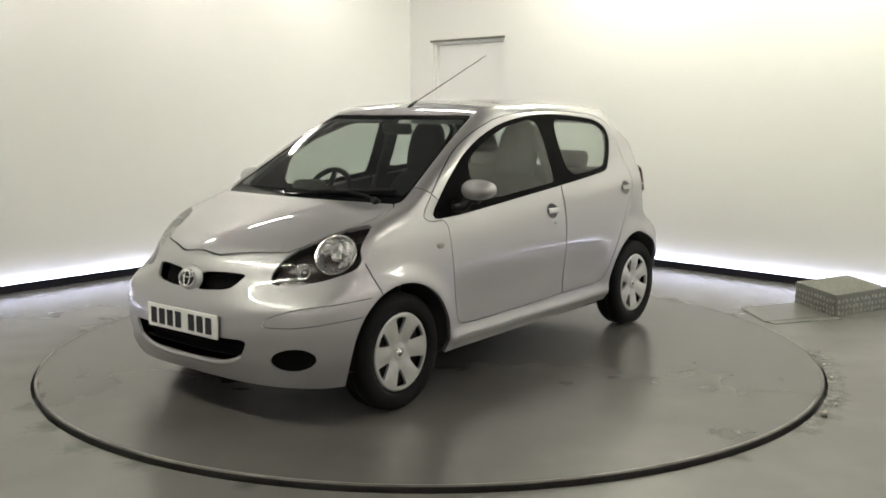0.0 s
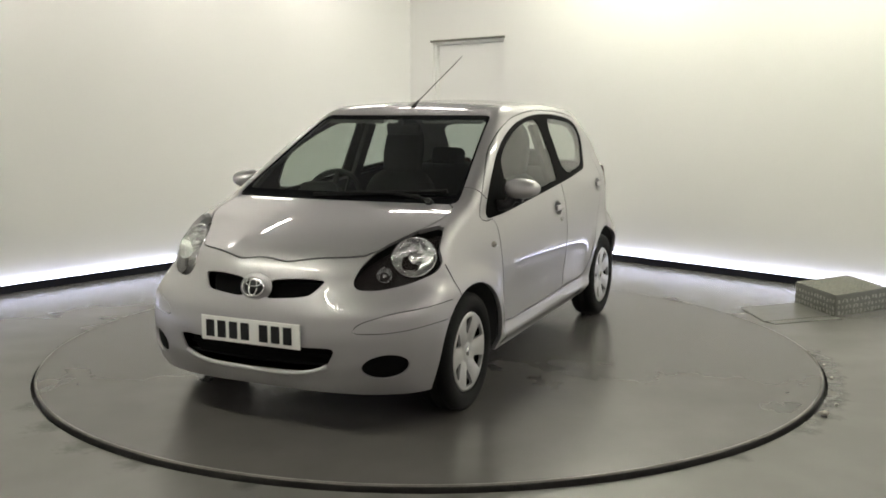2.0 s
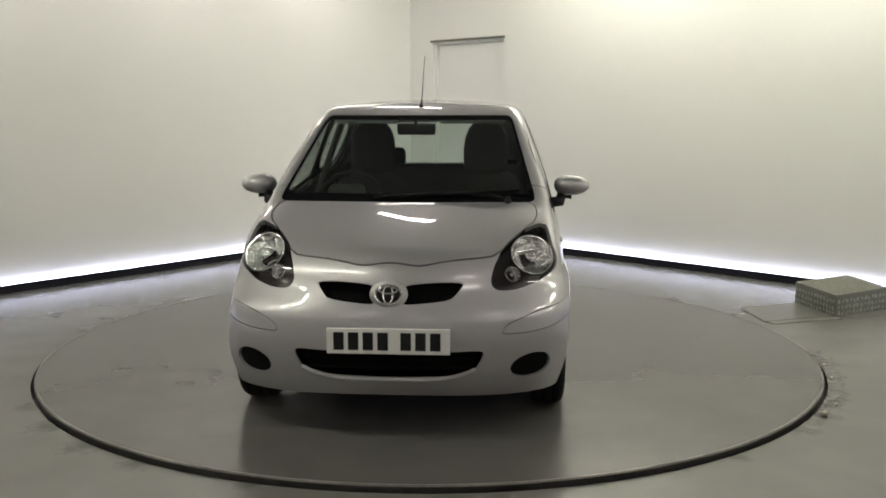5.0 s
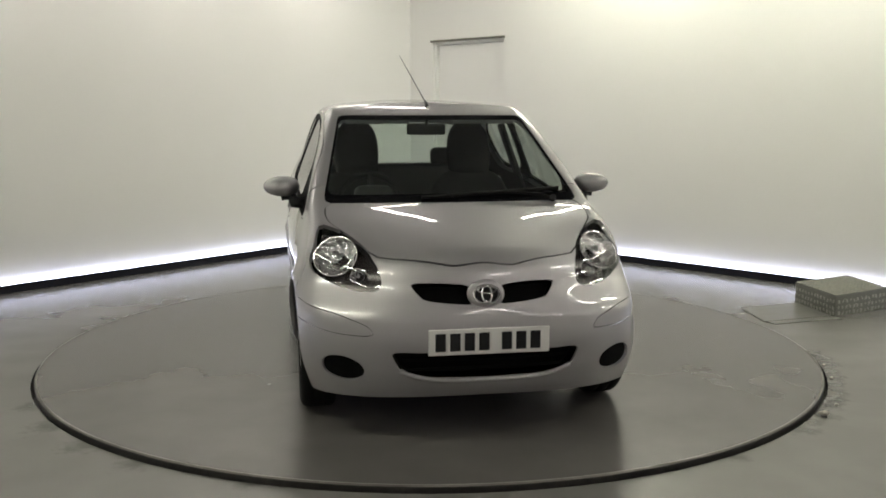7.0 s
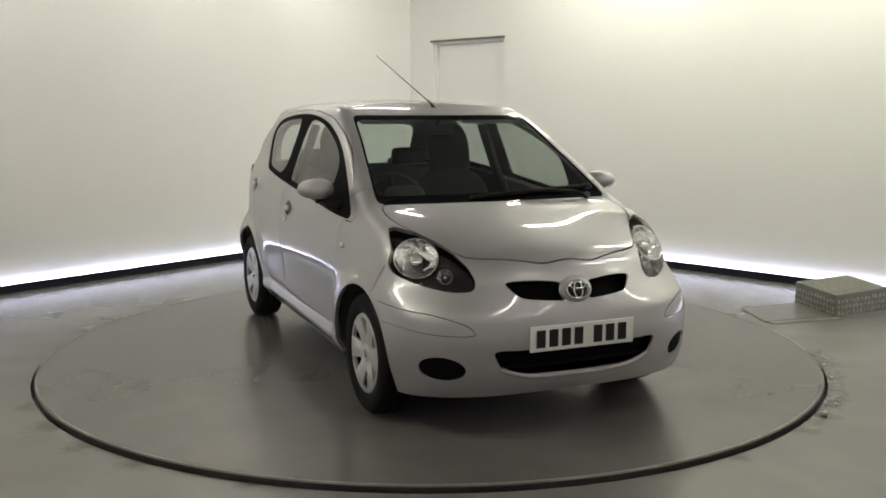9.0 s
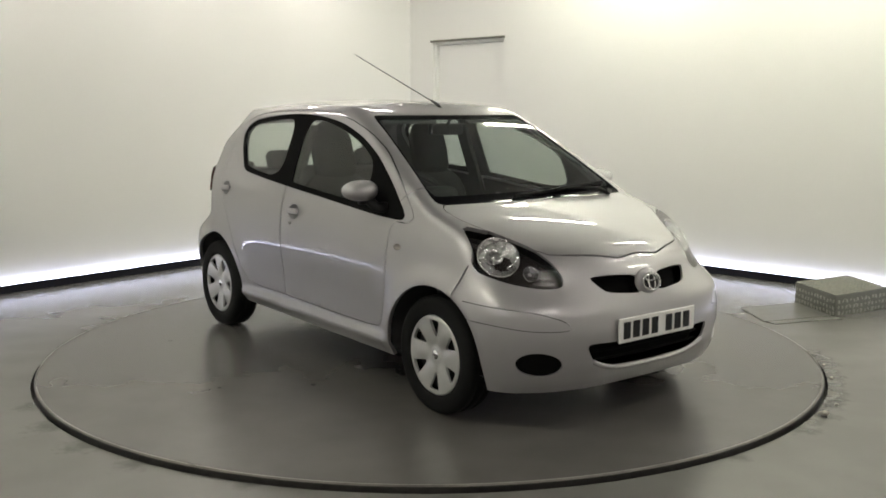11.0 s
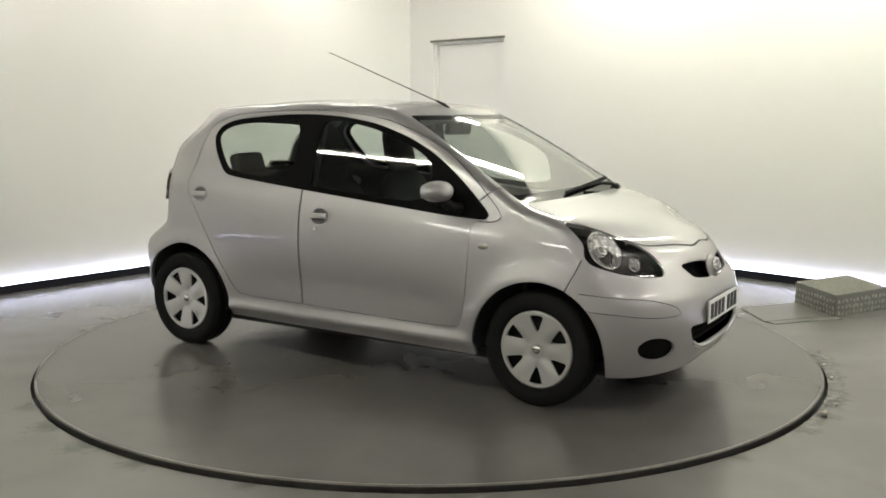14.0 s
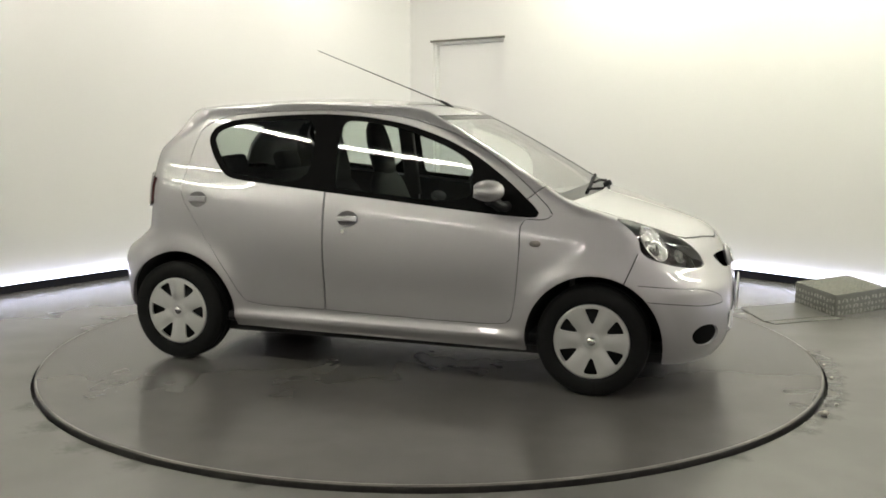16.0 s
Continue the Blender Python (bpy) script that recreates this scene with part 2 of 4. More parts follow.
def skirting():
    for name, along, inward in (("baseboard_1", ALONG_L, IN_L), ("baseboard_2", ALONG_R, IN_R)):
        s0, s1 = 0.0, LENGTH
        def strip(d0, d1, z0, z1, a=s0, b=s1):
            p = [CORNER + along * a + inward * d0, CORNER + along * b + inward * d0, CORNER + along * b + inward * d1, CORNER + along * a + inward * d1]
            return prism([(q.x, q.y) for q in p], z0, z1)
        ob = new(name, mesh_of(name, *strip(0.002, 0.055, FLOOR_Z, FLOOR_Z + 0.066), SKIRT))
        tagged(ob, "low black skirting box carrying a light strip", "skirting", kind="structure")
        part("light_strip", strip(0.010, 0.040, FLOOR_Z + 0.067, FLOOR_Z + 0.075), FOOT, ob, "glowing bluish white light strip")


def door_leaf():
    d = tagged(new("door_1"), "white painted flush door set back in its frame", "door", kind="structure")
    def slab(s0, s1, d0, d1, z0, z1):
        p = [CORNER + ALONG_R * s0 + IN_R * d0, CORNER + ALONG_R * s1 + IN_R * d0, CORNER + ALONG_R * s1 + IN_R * d1, CORNER + ALONG_R * s0 + IN_R * d1]
        return prism([(q.x, q.y) for q in p], z0, z1)
    part("leaf", slab(DOOR_S0 + 0.03, DOOR_S1 - 0.03, -0.11, -0.07, FLOOR_Z + 0.008, DOOR_TOP - 0.035), WALL, d)
    part("jamb", slab(DOOR_S0, DOOR_S0 + 0.028, -0.145, -0.02, FLOOR_Z, DOOR_TOP), WALL, d)
    part("jamb", slab(DOOR_S1 - 0.028, DOOR_S1, -0.145, -0.02, FLOOR_Z, DOOR_TOP), WALL, d)
    part("head", slab(DOOR_S0 + 0.03, DOOR_S1 - 0.03, -0.145, -0.02, DOOR_TOP - 0.03, DOOR_TOP), WALL, d)
    part("head_rail", slab(DOOR_S0 - 0.02, DOOR_S1 + 0.01, 0.002, 0.03, DOOR_TOP - 0.004, DOOR_TOP + 0.018), STEEL, d, "grey metal rail over the door")
    part("backing", slab(DOOR_S0, DOOR_S1, -0.19, -0.155, FLOOR_Z, DOOR_TOP), BLACK, d)


# also builds the added fill strips that stand for no known lamp
def ceiling_light(at, turn, length, lit):
    t = new("ceiling_light")
    part("housing", box((length + 0.04, 0.14, 0.05), (0, 0, 0.03), 0.006), WALL, t)
    part("diffuser", box((length, 0.06, 0.03), (0, 0, -0.008), 0.01), lit, t, "lit opal diffuser")
    t.matrix_basis = pose(at[0], at[1], ROOM_H - 0.056, 0, 0, turn)
    return tagged(t, "long white strip light on the unseen ceiling, some added as fill", "light", "ceiling strip lights")


# ---- the shape of the car's skin ----
def spl(x, knots):
    """Smooth curve through knots (x rising)."""
    k = np.array(knots, float)
    X, Y = k[:, 0], k[:, 1]
    h = np.diff(X)
    d = np.diff(Y) / h
    m = np.empty_like(Y)
    m[1:-1] = np.where(d[:-1] * d[1:] > 0, 2 * d[:-1] * d[1:] / (d[:-1] + d[1:] + 1e-12), 0)
    m[0], m[-1] = d[0], d[-1]
    x = np.asarray(x, float)
    i = np.clip(np.searchsorted(X, x) - 1, 0, len(X) - 2)
    s = (np.clip(x, X[0], X[-1]) - X[i]) / h[i]
    return ((2 * s**3 - 3 * s**2 + 1) * Y[i] + (s**3 - 2 * s**2 + s) * h[i] * m[i]
            + (3 * s**2 - 2 * s**3) * Y[i + 1] + (s**3 - s**2) * h[i] * m[i + 1])


def fair(x, knots):
    """A curve of even curvature through knots."""
    k = np.array(knots, float)
    X, Y = k[:, 0], k[:, 1]
    n, h = len(X), np.diff(X)
    A, r = np.eye(n), np.zeros(n)
    for i in range(1, n - 1):
        A[i, i - 1:i + 2] = h[i - 1], 2 * (h[i - 1] + h[i]), h[i]
        r[i] = 6 * ((Y[i + 1] - Y[i]) / h[i] - (Y[i] - Y[i - 1]) / h[i - 1])
    m = np.linalg.solve(A, r)
    x = np.clip(np.asarray(x, float), X[0], X[-1])
    i = np.clip(np.searchsorted(X, x) - 1, 0, n - 2)
    a, b = (X[i + 1] - x) / h[i], (x - X[i]) / h[i]
    return a * Y[i] + b * Y[i + 1] + ((a**3 - a) * m[i] + (b**3 - b) * m[i + 1]) * h[i] ** 2 / 6


def smin(a, b, k):
    h = np.maximum(k - np.abs(a - b), 0) / k
    return np.minimum(a, b) - h * h * k * 0.25


def ramp(x, a, b):
    s = np.clip((x - a) / (b - a), 0, 1)
    return s * s * (3 - 2 * s)


WHEEL_F, WHEEL_R, WHEEL_Z = 1.10, -1.24, 0.279
ARCH_F, ARCH_R, ARCH_RADIUS = (1.107, 0.275), (-1.20, 0.29), 0.335


def belt(x):
    return 0.933 - 0.0935 * x


def side_width(x, z):
    s = z - belt(x)
    w = fair(s, [(-0.8, 0.735), (-0.68, 0.757), (-0.58, 0.775), (-0.4, 0.792), (-0.2, 0.791), (-0.08, 0.774), (0, 0.752), (0.06, 0.7315)])
    w = np.where(s > 0, 0.752 - 0.320 * s - 0.15 * s * s, w)
    w = w * spl(x, [(-1.9, 0.86), (-1.7, 0.90), (-1.4, 0.945), (-1.0, 0.982), (-0.5, 1.0), (0.5, 1.0), (0.9, 0.985),
                    (1.2, 0.965), (1.5, 0.94), (1.9, 0.90)])
    w = w * (1 - 0.045 * ramp(-x, 0.3, 1.05) * ramp(s, -0.10, 0.08))
    for cx, cz in (ARCH_F, ARCH_R):
        r = np.hypot(x - cx, z - cz)
        w = w + 0.028 * np.exp(-((r - ARCH_RADIUS) / 0.07) ** 2) * ramp(z, 0.15, 0.35)
    w = w + 0.042 * ramp(-x, 1.28, 1.46) * (1 - ramp(z, 0.56, 0.74))
    # shallow scallop low on the doors
    w = w - 0.010 * np.exp(-((z - 0.47) / 0.10) ** 2) * ramp(x, -0.95, -0.6) * (1 - ramp(x, 0.5, 0.8))
    # rocker
    return w + 0.024 * np.exp(-((z - 0.275) / 0.036) ** 2) * ramp(x, -0.95, -0.85) * (1 - ramp(x, 0.72, 0.8))


def top_height(x, y):
    roof = fair(x, [(-1.75, 1.31), (-1.45, 1.397), (-1.0, 1.445), (-0.5, 1.463), (-0.1, 1.447), (0.11, 1.422), (0.24, 1.370), (0.6, 1.174), (0.93, 0.978), (1.25, 0.78), (2.0, 0.3)])
    hood = fair(x, [(-1.8, 0.9), (0.3, 1.02), (0.8, 0.982), (1.0, 0.947), (1.2, 0.903), (1.4, 0.851), (1.62, 0.775), (1.8, 0.69), (2.0, 0.57)])
    zc = -smin(-roof, -hood, 0.03)
    crown = spl(x, [(-1.7, 0.05), (-0.2, 0.042), (0.2, 0.016), (0.9, 0.012), (1.15, 0.022), (1.5, 0.10), (1.9, 0.2)])
    return zc + 0.006 - crown * (y / 0.6) ** 2


def front_x(y, z):
    xf = spl(z, [(0.05, 1.60), (0.16, 1.67), (0.24, 1.720), (0.32, 1.742), (0.42, 1.748), (0.5, 1.738), (0.6, 1.710), (0.7, 1.668),
                 (0.78, 1.625), (0.9, 1.53), (1.2, 1.3)])
    lo = 0.105 * (y / 0.6) ** 3.6
    hi = 0.105 * (y / 0.443) ** 2.2
    return xf + 0.006 - lo - (hi - lo) * ramp(z, 0.52, 0.68)


def rear_x(y, z):
    xr = spl(z, [(0.05, -1.56), (0.2, -1.60), (0.35, -1.665), (0.55, -1.675), (0.64, -1.65), (0.74, -1.59), (0.95, -1.565), (1.1, -1.535),
                 (1.25, -1.475), (1.36, -1.425), (1.6, -1.32)])
    return xr - 0.006 + (0.05 + 0.05 * ramp(z, 0.6, 0.75) + 0.22 * ramp(z, 1.16, 1.42)) * (np.abs(y) / 0.6) ** 3


def body(x, y, z):
    """Above zero inside the car's skin."""
    y = np.sqrt(y * y + 1e-8)
    a = smin((side_width(x, z) - y) * 0.95, (top_height(x, y) - z) * spl(x, [(-2, 1), (0.1, 1), (0.3, 0.88), (0.8, 0.88), (1.0, 0.97), (2, 0.95)]),
             spl(x, [(-2, 0.06), (0.1, 0.055), (0.7, 0.05), (1.0, 0.045), (1.3, 0.05), (1.6, 0.08), (2, 0.08)]))
    a = smin(a, (front_x(y, z) - x) * 0.95, 0.07)
    return smin(a, (x - rear_x(y, z)) * 0.95, 0.07)


def skin_normal(p):
    e = 2e-3
    x, y, z = p.T
    g = np.stack([body(x + e, y, z) - body(x - e, y, z), body(x, y + e, z) - body(x, y - e, z), body(x, y, z + e) - body(x, y, z - e)], 1)
    return -g / (np.linalg.norm(g, axis=1)[:, None] + 1e-12)


# ---- the car: one skin, cut into its panels ----
def grow_skin():
    """Half of the skin (y >= 0) as triangles."""
    za, xa, xb = 0.56, -1.12, 1.18
    stations = [(xa, a) for a in np.linspace(-math.pi / 2, 0, 56)[:-1]] + [(x, 0.0) for x in np.linspace(xa, xb, 120)] + [(xb, a) for a in np.linspace(0, math.pi / 2, 110)[1:]]
    phis = np.linspace(math.radians(-90), math.radians(90), 150)
    sx = np.array([s[0] for s in stations])[:, None]
    al = np.array([s[1] for s in stations])[:, None]
    ph = phis[None, :]
    d = np.stack([np.sin(al) + 0 * ph, np.cos(al) * np.cos(ph), np.cos(al) * np.sin(ph)], 2)
    o = np.stack([sx + 0 * ph, 0 * sx + 0 * ph, za + 0 * sx + 0 * ph], 2)
    lo, hi = np.zeros(d.shape[:2]), np.full(d.shape[:2], 1.6)
    for _ in range(36):
        mid = (lo + hi) / 2
        p = o + d * mid[..., None]
        inside = body(p[..., 0].ravel(), p[..., 1].ravel(), p[..., 2].ravel()).reshape(mid.shape) > 0
        lo, hi = np.where(inside, mid, lo), np.where(inside, hi, mid)
    V = (o + d * lo[..., None]).reshape(-1, 3)
    m, n = d.shape[:2]
    i, j = np.meshgrid(np.arange(m - 1), np.arange(n - 1), indexing="ij")
    a, b, c, e = i * n + j, (i + 1) * n + j, (i + 1) * n + j + 1, i * n + j + 1
    F = np.concatenate([np.stack([a, c, b], 2).reshape(-1, 3), np.stack([a, e, c], 2).reshape(-1, 3)])
    V[:, 1] = np.maximum(V[:, 1], 0)
    area = np.linalg.norm(np.cross(V[F[:, 1]] - V[F[:, 0]], V[F[:, 2]] - V[F[:, 0]]), axis=1)
    return V, F[area > 1e-9]


def split(V, F, T, f):
    """Cut the triangles along f = 0; tells for each new one whether it lies where f > 0."""
    s = f(V)
    s = np.where(np.abs(s) < 2e-4, 2e-4, s)
    pos = s > 0
    k = pos[F].sum(1)
    mixed = (k == 1) | (k == 2)
    M, keep = F[mixed], F[~mixed]
    pm = pos[M]
    odd = np.where(pm[:, 0] == pm[:, 1], 2, np.where(pm[:, 0] == pm[:, 2], 1, 0))
    r = np.arange(len(M))
    a, b, c = M[r, odd], M[r, (odd + 1) % 3], M[r, (odd + 2) % 3]
    E = np.sort(np.concatenate([np.stack([a, b], 1), np.stack([a, c], 1)]), axis=1)
    U, inv = np.unique(E, axis=0, return_inverse=True)
    inv = inv.ravel()
    w = (s[U[:, 0]] / (s[U[:, 0]] - s[U[:, 1]]))[:, None]
    NV = V[U[:, 0]] * (1 - w) + V[U[:, 1]] * w
    p, q = len(V) + inv[:len(M)], len(V) + inv[len(M):]
    V2 = np.concatenate([V, NV])
    F2 = np.concatenate([keep, np.stack([a, p, q], 1), np.stack([p, b, c], 1), np.stack([p, c, q], 1)])
    T2 = np.concatenate([T[~mixed], T[mixed], T[mixed], T[mixed]])
    side = np.concatenate([pos[keep[:, 0]], pos[a], pos[b], pos[b]])
    return V2, F2, T2, side


def soften(pts, times=2):
    """Round a closed outline by cutting its corners."""
    p = np.array(pts, float)
    for _ in range(times):
        nx = np.roll(p, -1, 0)
        p = np.stack([p * 0.8 + nx * 0.2, p * 0.2 + nx * 0.8], 1).reshape(-1, 2)
    return p


def inside_of(outline, uv):
    """Signed distance to a closed outline, above zero inside."""
    d, ins = np.full(len(uv), 1e9), np.zeros(len(uv), bool)
    for a, b in zip(outline, np.roll(outline, -1, 0)):
        e, w = b - a, uv - a
        t = np.clip((w @ e) / (e @ e + 1e-12), 0, 1)
        d = np.minimum(d, np.hypot(*(w - t[:, None] * e).T))
        cond = (a[1] > uv[:, 1]) != (b[1] > uv[:, 1])
        ins ^= cond & (uv[:, 0] < (b[0] - a[0]) * (uv[:, 1] - a[1]) / (b[1] - a[1] + 1e-12) + a[0])
    return np.where(ins, d, -d)


def near_line(pts, uv):
    d = np.full(len(uv), 1e9)
    p = np.array(pts, float)
    for a, b in zip(p[:-1], p[1:]):
        e, w = b - a, uv - a
        t = np.clip((w @ e) / (e @ e), 0, 1)
        d = np.minimum(d, np.hypot(*(w - t[:, None] * e).T))
    return d


XZ = lambda V: V[:, [0, 2]]
YZ = lambda V: V[:, [1, 2]]
XY = lambda V: V[:, [0, 1]]
QZ = lambda V: np.stack([V[:, 0] - V[:, 1], V[:, 2]], 1)      # seen from the front corner

DLO = soften([(0.866, 0.872), (0.617, 0.884), (0.2, 0.924), (-0.24, 0.966), (-0.643, 1.004), (-0.895, 1.028), (-0.962, 1.062), (-1.035, 1.15), (-1.08, 1.243),
              (-1.05, 1.306), (-0.94, 1.348), (-0.656, 1.373), (-0.383, 1.382), (-0.152, 1.368), (0.079, 1.331), (0.304, 1.26), (0.49, 1.171), (0.67, 1.045)], 2)
GLASS_F = soften([(0.475, 0.93), (-0.24, 0.995), (-0.275, 1.0), (-0.285, 1.348), (-0.15, 1.346), (0.06, 1.308), (0.28, 1.235), (0.41, 1.172), (0.47, 1.12)], 2)
GLASS_R = soften([(-0.42, 1.012), (-0.86, 1.052), (-0.93, 1.08), (-1.0, 1.165), (-1.045, 1.245), (-1.02, 1.288), (-0.93, 1.322), (-0.65, 1.348), (-0.42, 1.355)], 2)
DOOR_F = soften([(0.735, 0.87), (0.737, 0.70), (0.723, 0.50), (0.702, 0.37), (0.66, 0.336), (0.209, 0.336), (-0.29, 0.3455), (-0.317, 0.346), (-0.317, 0.372), (-0.317, 0.97), (-0.317, 1.37), (-0.317, 1.40),
                 (-0.29, 1.3995), (-0.15, 1.391), (0.1, 1.362), (0.33, 1.292), (0.53, 1.198), (0.72, 1.065), (0.90, 0.90), (0.86, 0.866)], 1)
DOOR_R = soften([(-0.323, 0.372), (-0.323, 0.346), (-0.35, 0.346), (-0.785, 0.347), (-0.84, 0.42), (-0.884, 0.5), (-1.08, 0.768), (-1.193, 0.935), (-1.195, 1.02), (-1.165, 1.2), (-1.12, 1.31),
                 (-0.96, 1.375), (-0.65, 1.395), (-0.38, 1.4015), (-0.35, 1.401), (-0.323, 1.40), (-0.323, 1.37), (-0.323, 0.97)], 1)
LAMP = soften([(0.505, 0.884), (0.60, 0.872), (0.715, 0.853), (0.95, 0.797), (1.02, 0.768), (1.10, 0.73), (1.158, 0.68), (1.168, 0.645), (1.14, 0.632), (1.03, 0.630),
               (0.83, 0.652), (0.635, 0.695), (0.588, 0.735), (0.603, 0.788), (0.56, 0.84)], 2)
BONNET = soften([(1.632, -0.10), (1.632, 0.02), (1.638, 0.09), (1.634, 0.14), (1.60, 0.23), (1.543, 0.364), (1.49, 0.455), (1.27, 0.570), (1.19, 0.622), (1.10, 0.640),
                 (1.0, 0.634), (0.962, 0.60), (0.945, 0.5), (0.945, -0.10)], 1)
NOSTRIL = soften([(0.055, 0.666), (0.2, 0.677), (0.322, 0.672), (0.29, 0.632), (0.26, 0.604), (0.09, 0.588), (0.055, 0.592)], 2)
MOUTH = soften([(-0.2, 0.391), (0.25, 0.394), (0.41, 0.40), (0.395, 0.36), (0.362, 0.305), (0.27, 0.281), (-0.2, 0.270)], 2)
CORNER_PAD = soften([(0.50, 0.575), (0.65, 0.566), (0.979, 0.549), (1.185, 0.508), (1.235, 0.463), (1.024, 0.464), (0.777, 0.484), (0.50, 0.50)], 2)
TAIL = soften([(-1.375, 1.04), (-1.395, 0.95), (-1.39, 0.86), (-1.75, 0.82), (-1.75, 1.06)], 1)
BACKLIGHT = soften([(-0.2, 1.335), (0.44, 1.325), (0.50, 1.28), (0.50, 1.05), (0.44, 1.015), (-0.2, 1.01)], 2)


def cut_skin():
    V, F = grow_skin()
    T = np.zeros(len(F), int)
    def cut(new_tag, f, over=(0,)):
        nonlocal V, F, T
        V, F, T, side = split(V, F, T, f)
        T = np.where(side & np.isin(T, over), new_tag, T)
    def arch(c):
        return lambda P: np.where(P[:, 1] > 0.40, ARCH_RADIUS - np.hypot(P[:, 0] - c[0], np.minimum(P[:, 2] - c[1], 0) * 0.6 + np.maximum(P[:, 2] - c[1], 0)), -0.3)
    cut(VOID, arch(ARCH_F))
    cut(VOID, arch(ARCH_R))
    cut(VOID, lambda P: spl(P[:, 0], [(-1.7, 0.27), (-1.5, 0.25), (-0.9, 0.222), (0.78, 0.212), (1.35, 0.186), (1.6, 0.186), (1.75, 0.192)]) - P[:, 2])
    screen = lambda P, i, lo, hi: smin(smin(P[:, 2] - 0.954 - lo, 1.374 - hi - P[:, 2], 0.03), np.minimum(0.638 - 0.300 * (P[:, 2] - 0.969) - i - P[:, 1], P[:, 0] - 0.02), 0.03)
    cut(FRIT, lambda P: screen(P, 0, 0, 0))
    cut(WINDSCREEN, lambda P: screen(P, 0.012, 0.036, 0.020), (FRIT,))
    only = lambda f, ok: lambda P: np.where(ok(P), f(P), -np.abs(f(P)) - 1e-3)
    cut(BLACKOUT, only(lambda P: inside_of(DLO, XZ(P)), lambda P: P[:, 1] > 0.4))
    cut(PANE_F, only(lambda P: inside_of(GLASS_F, XZ(P)), lambda P: P[:, 1] > 0.4), (BLACKOUT,))
    cut(PANE_R, only(lambda P: inside_of(GLASS_R, XZ(P)), lambda P: P[:, 1] > 0.4), (BLACKOUT,))
    cut(HEADLAMP, only(lambda P: inside_of(LAMP, QZ(P)), lambda P: (P[:, 0] > 1.0) & (P[:, 1] > 0.25)))
    cut(HOLE_U, only(lambda P: inside_of(NOSTRIL, YZ(P)), lambda P: P[:, 0] > 1.3))
    cut(HOLE_L, only(lambda P: inside_of(MOUTH, YZ(P)), lambda P: P[:, 0] > 1.3))
    cut(HOLE_FOG, only(lambda P: 0.05 * (1 - np.hypot((P[:, 0] - P[:, 1] - 1.027) / 0.143, (P[:, 2] - 0.32 + 0.04 * (P[:, 0] - P[:, 1] - 1.027)) / 0.053)), lambda P: P[:, 0] > 1.3))
    cut(TAIL_LAMP, only(lambda P: inside_of(TAIL, XZ(P)), lambda P: P[:, 1] > 0.35))
    cut(REAR_PANE, only(lambda P: inside_of(BACKLIGHT, YZ(P)), lambda P: P[:, 0] < -1.2))
    for hx, hz in HANDLES:
        cut(VOID, only(lambda P: 0.05 * (1 - np.hypot((P[:, 0] - hx) / 0.056, (P[:, 2] - hz) / 0.041)), lambda P: P[:, 1] > 0.4))
    def groove(d, ok, g):
        """Tag a narrow band along d = 0."""
        nonlocal V, F, T
        for f in (lambda P: d(P) + g, lambda P: g - d(P)):
            V, F, T, _ = split(V, F, T, f)
        c = V[F].mean(1)
        T = np.where((np.abs(d(c)) < g) & ok(c) & np.isin(T, (BODY,)), GROOVE, T)
    side_on = lambda P: (P[:, 1] > 0.4) & ~((np.abs(P[:, 0] + 0.32) < 0.012) & (P[:, 2] > 1.375) & (P[:, 2] < 1.396))
    groove(lambda P: inside_of(DOOR_F, XZ(P)), side_on, 0.0021)
    groove(lambda P: inside_of(DOOR_R, XZ(P)), side_on, 0.0021)
    groove(lambda P: inside_of(BONNET, XY(P)), lambda P: (P[:, 2] > 0.70) & (P[:, 1] < 0.66), 0.0030)
    groove(lambda P: inside_of(CORNER_PAD, QZ(P)), lambda P: (P[:, 0] > 1.32), 0.0017)
    across = lambda a, b: lambda P: ((P[:, 0] - a[0]) * (b[1] - a[1]) - (P[:, 2] - a[1]) * (b[0] - a[0])) / math.hypot(b[0] - a[0], b[1] - a[1])
    groove(across((1.31, 0.72), (1.262, 0.60)), lambda P: side_on(P) & (P[:, 2] < 0.72) & (P[:, 2] > 0.5) & (P[:, 0] > 1.2) & (P[:, 0] < 1.4), 0.003)
    groove(across((0.84, 1.03), (0.76, 0.965)), lambda P: side_on(P) & (P[:, 0] < 0.86) & (P[:, 0] > 0.76), 0.003)
    cut(DOOR_1, only(lambda P: inside_of(DOOR_F, XZ(P)), lambda P: P[:, 1] > 0.4))
    cut(DOOR_2, only(lambda P: inside_of(DOOR_R, XZ(P)), lambda P: P[:, 1] > 0.4))
    cut(HOOD, only(lambda P: inside_of(BONNET, XY(P)), lambda P: P[:, 2] > 0.70))
    cut(BUMPER, lambda P: np.minimum(P[:, 0] - np.interp(P[:, 2], [0, 0.6, 0.72, 2], [1.262, 1.262, 1.311, 1.6]), 0.9 - P[:, 2]))
    cut(WING, lambda P: np.minimum(P[:, 0] - 0.70, 0.965 + 0.8125 * (P[:, 0] - 0.76) - P[:, 2]))
    return V, F, T


(BODY, VOID, FRIT, WINDSCREEN, BLACKOUT, PANE_F, PANE_R, HEADLAMP, HOLE_U, HOLE_L, HOLE_FOG, TAIL_LAMP, REAR_PANE, GROOVE, DOOR_1, DOOR_2, HOOD, BUMPER, WING) = range(19)


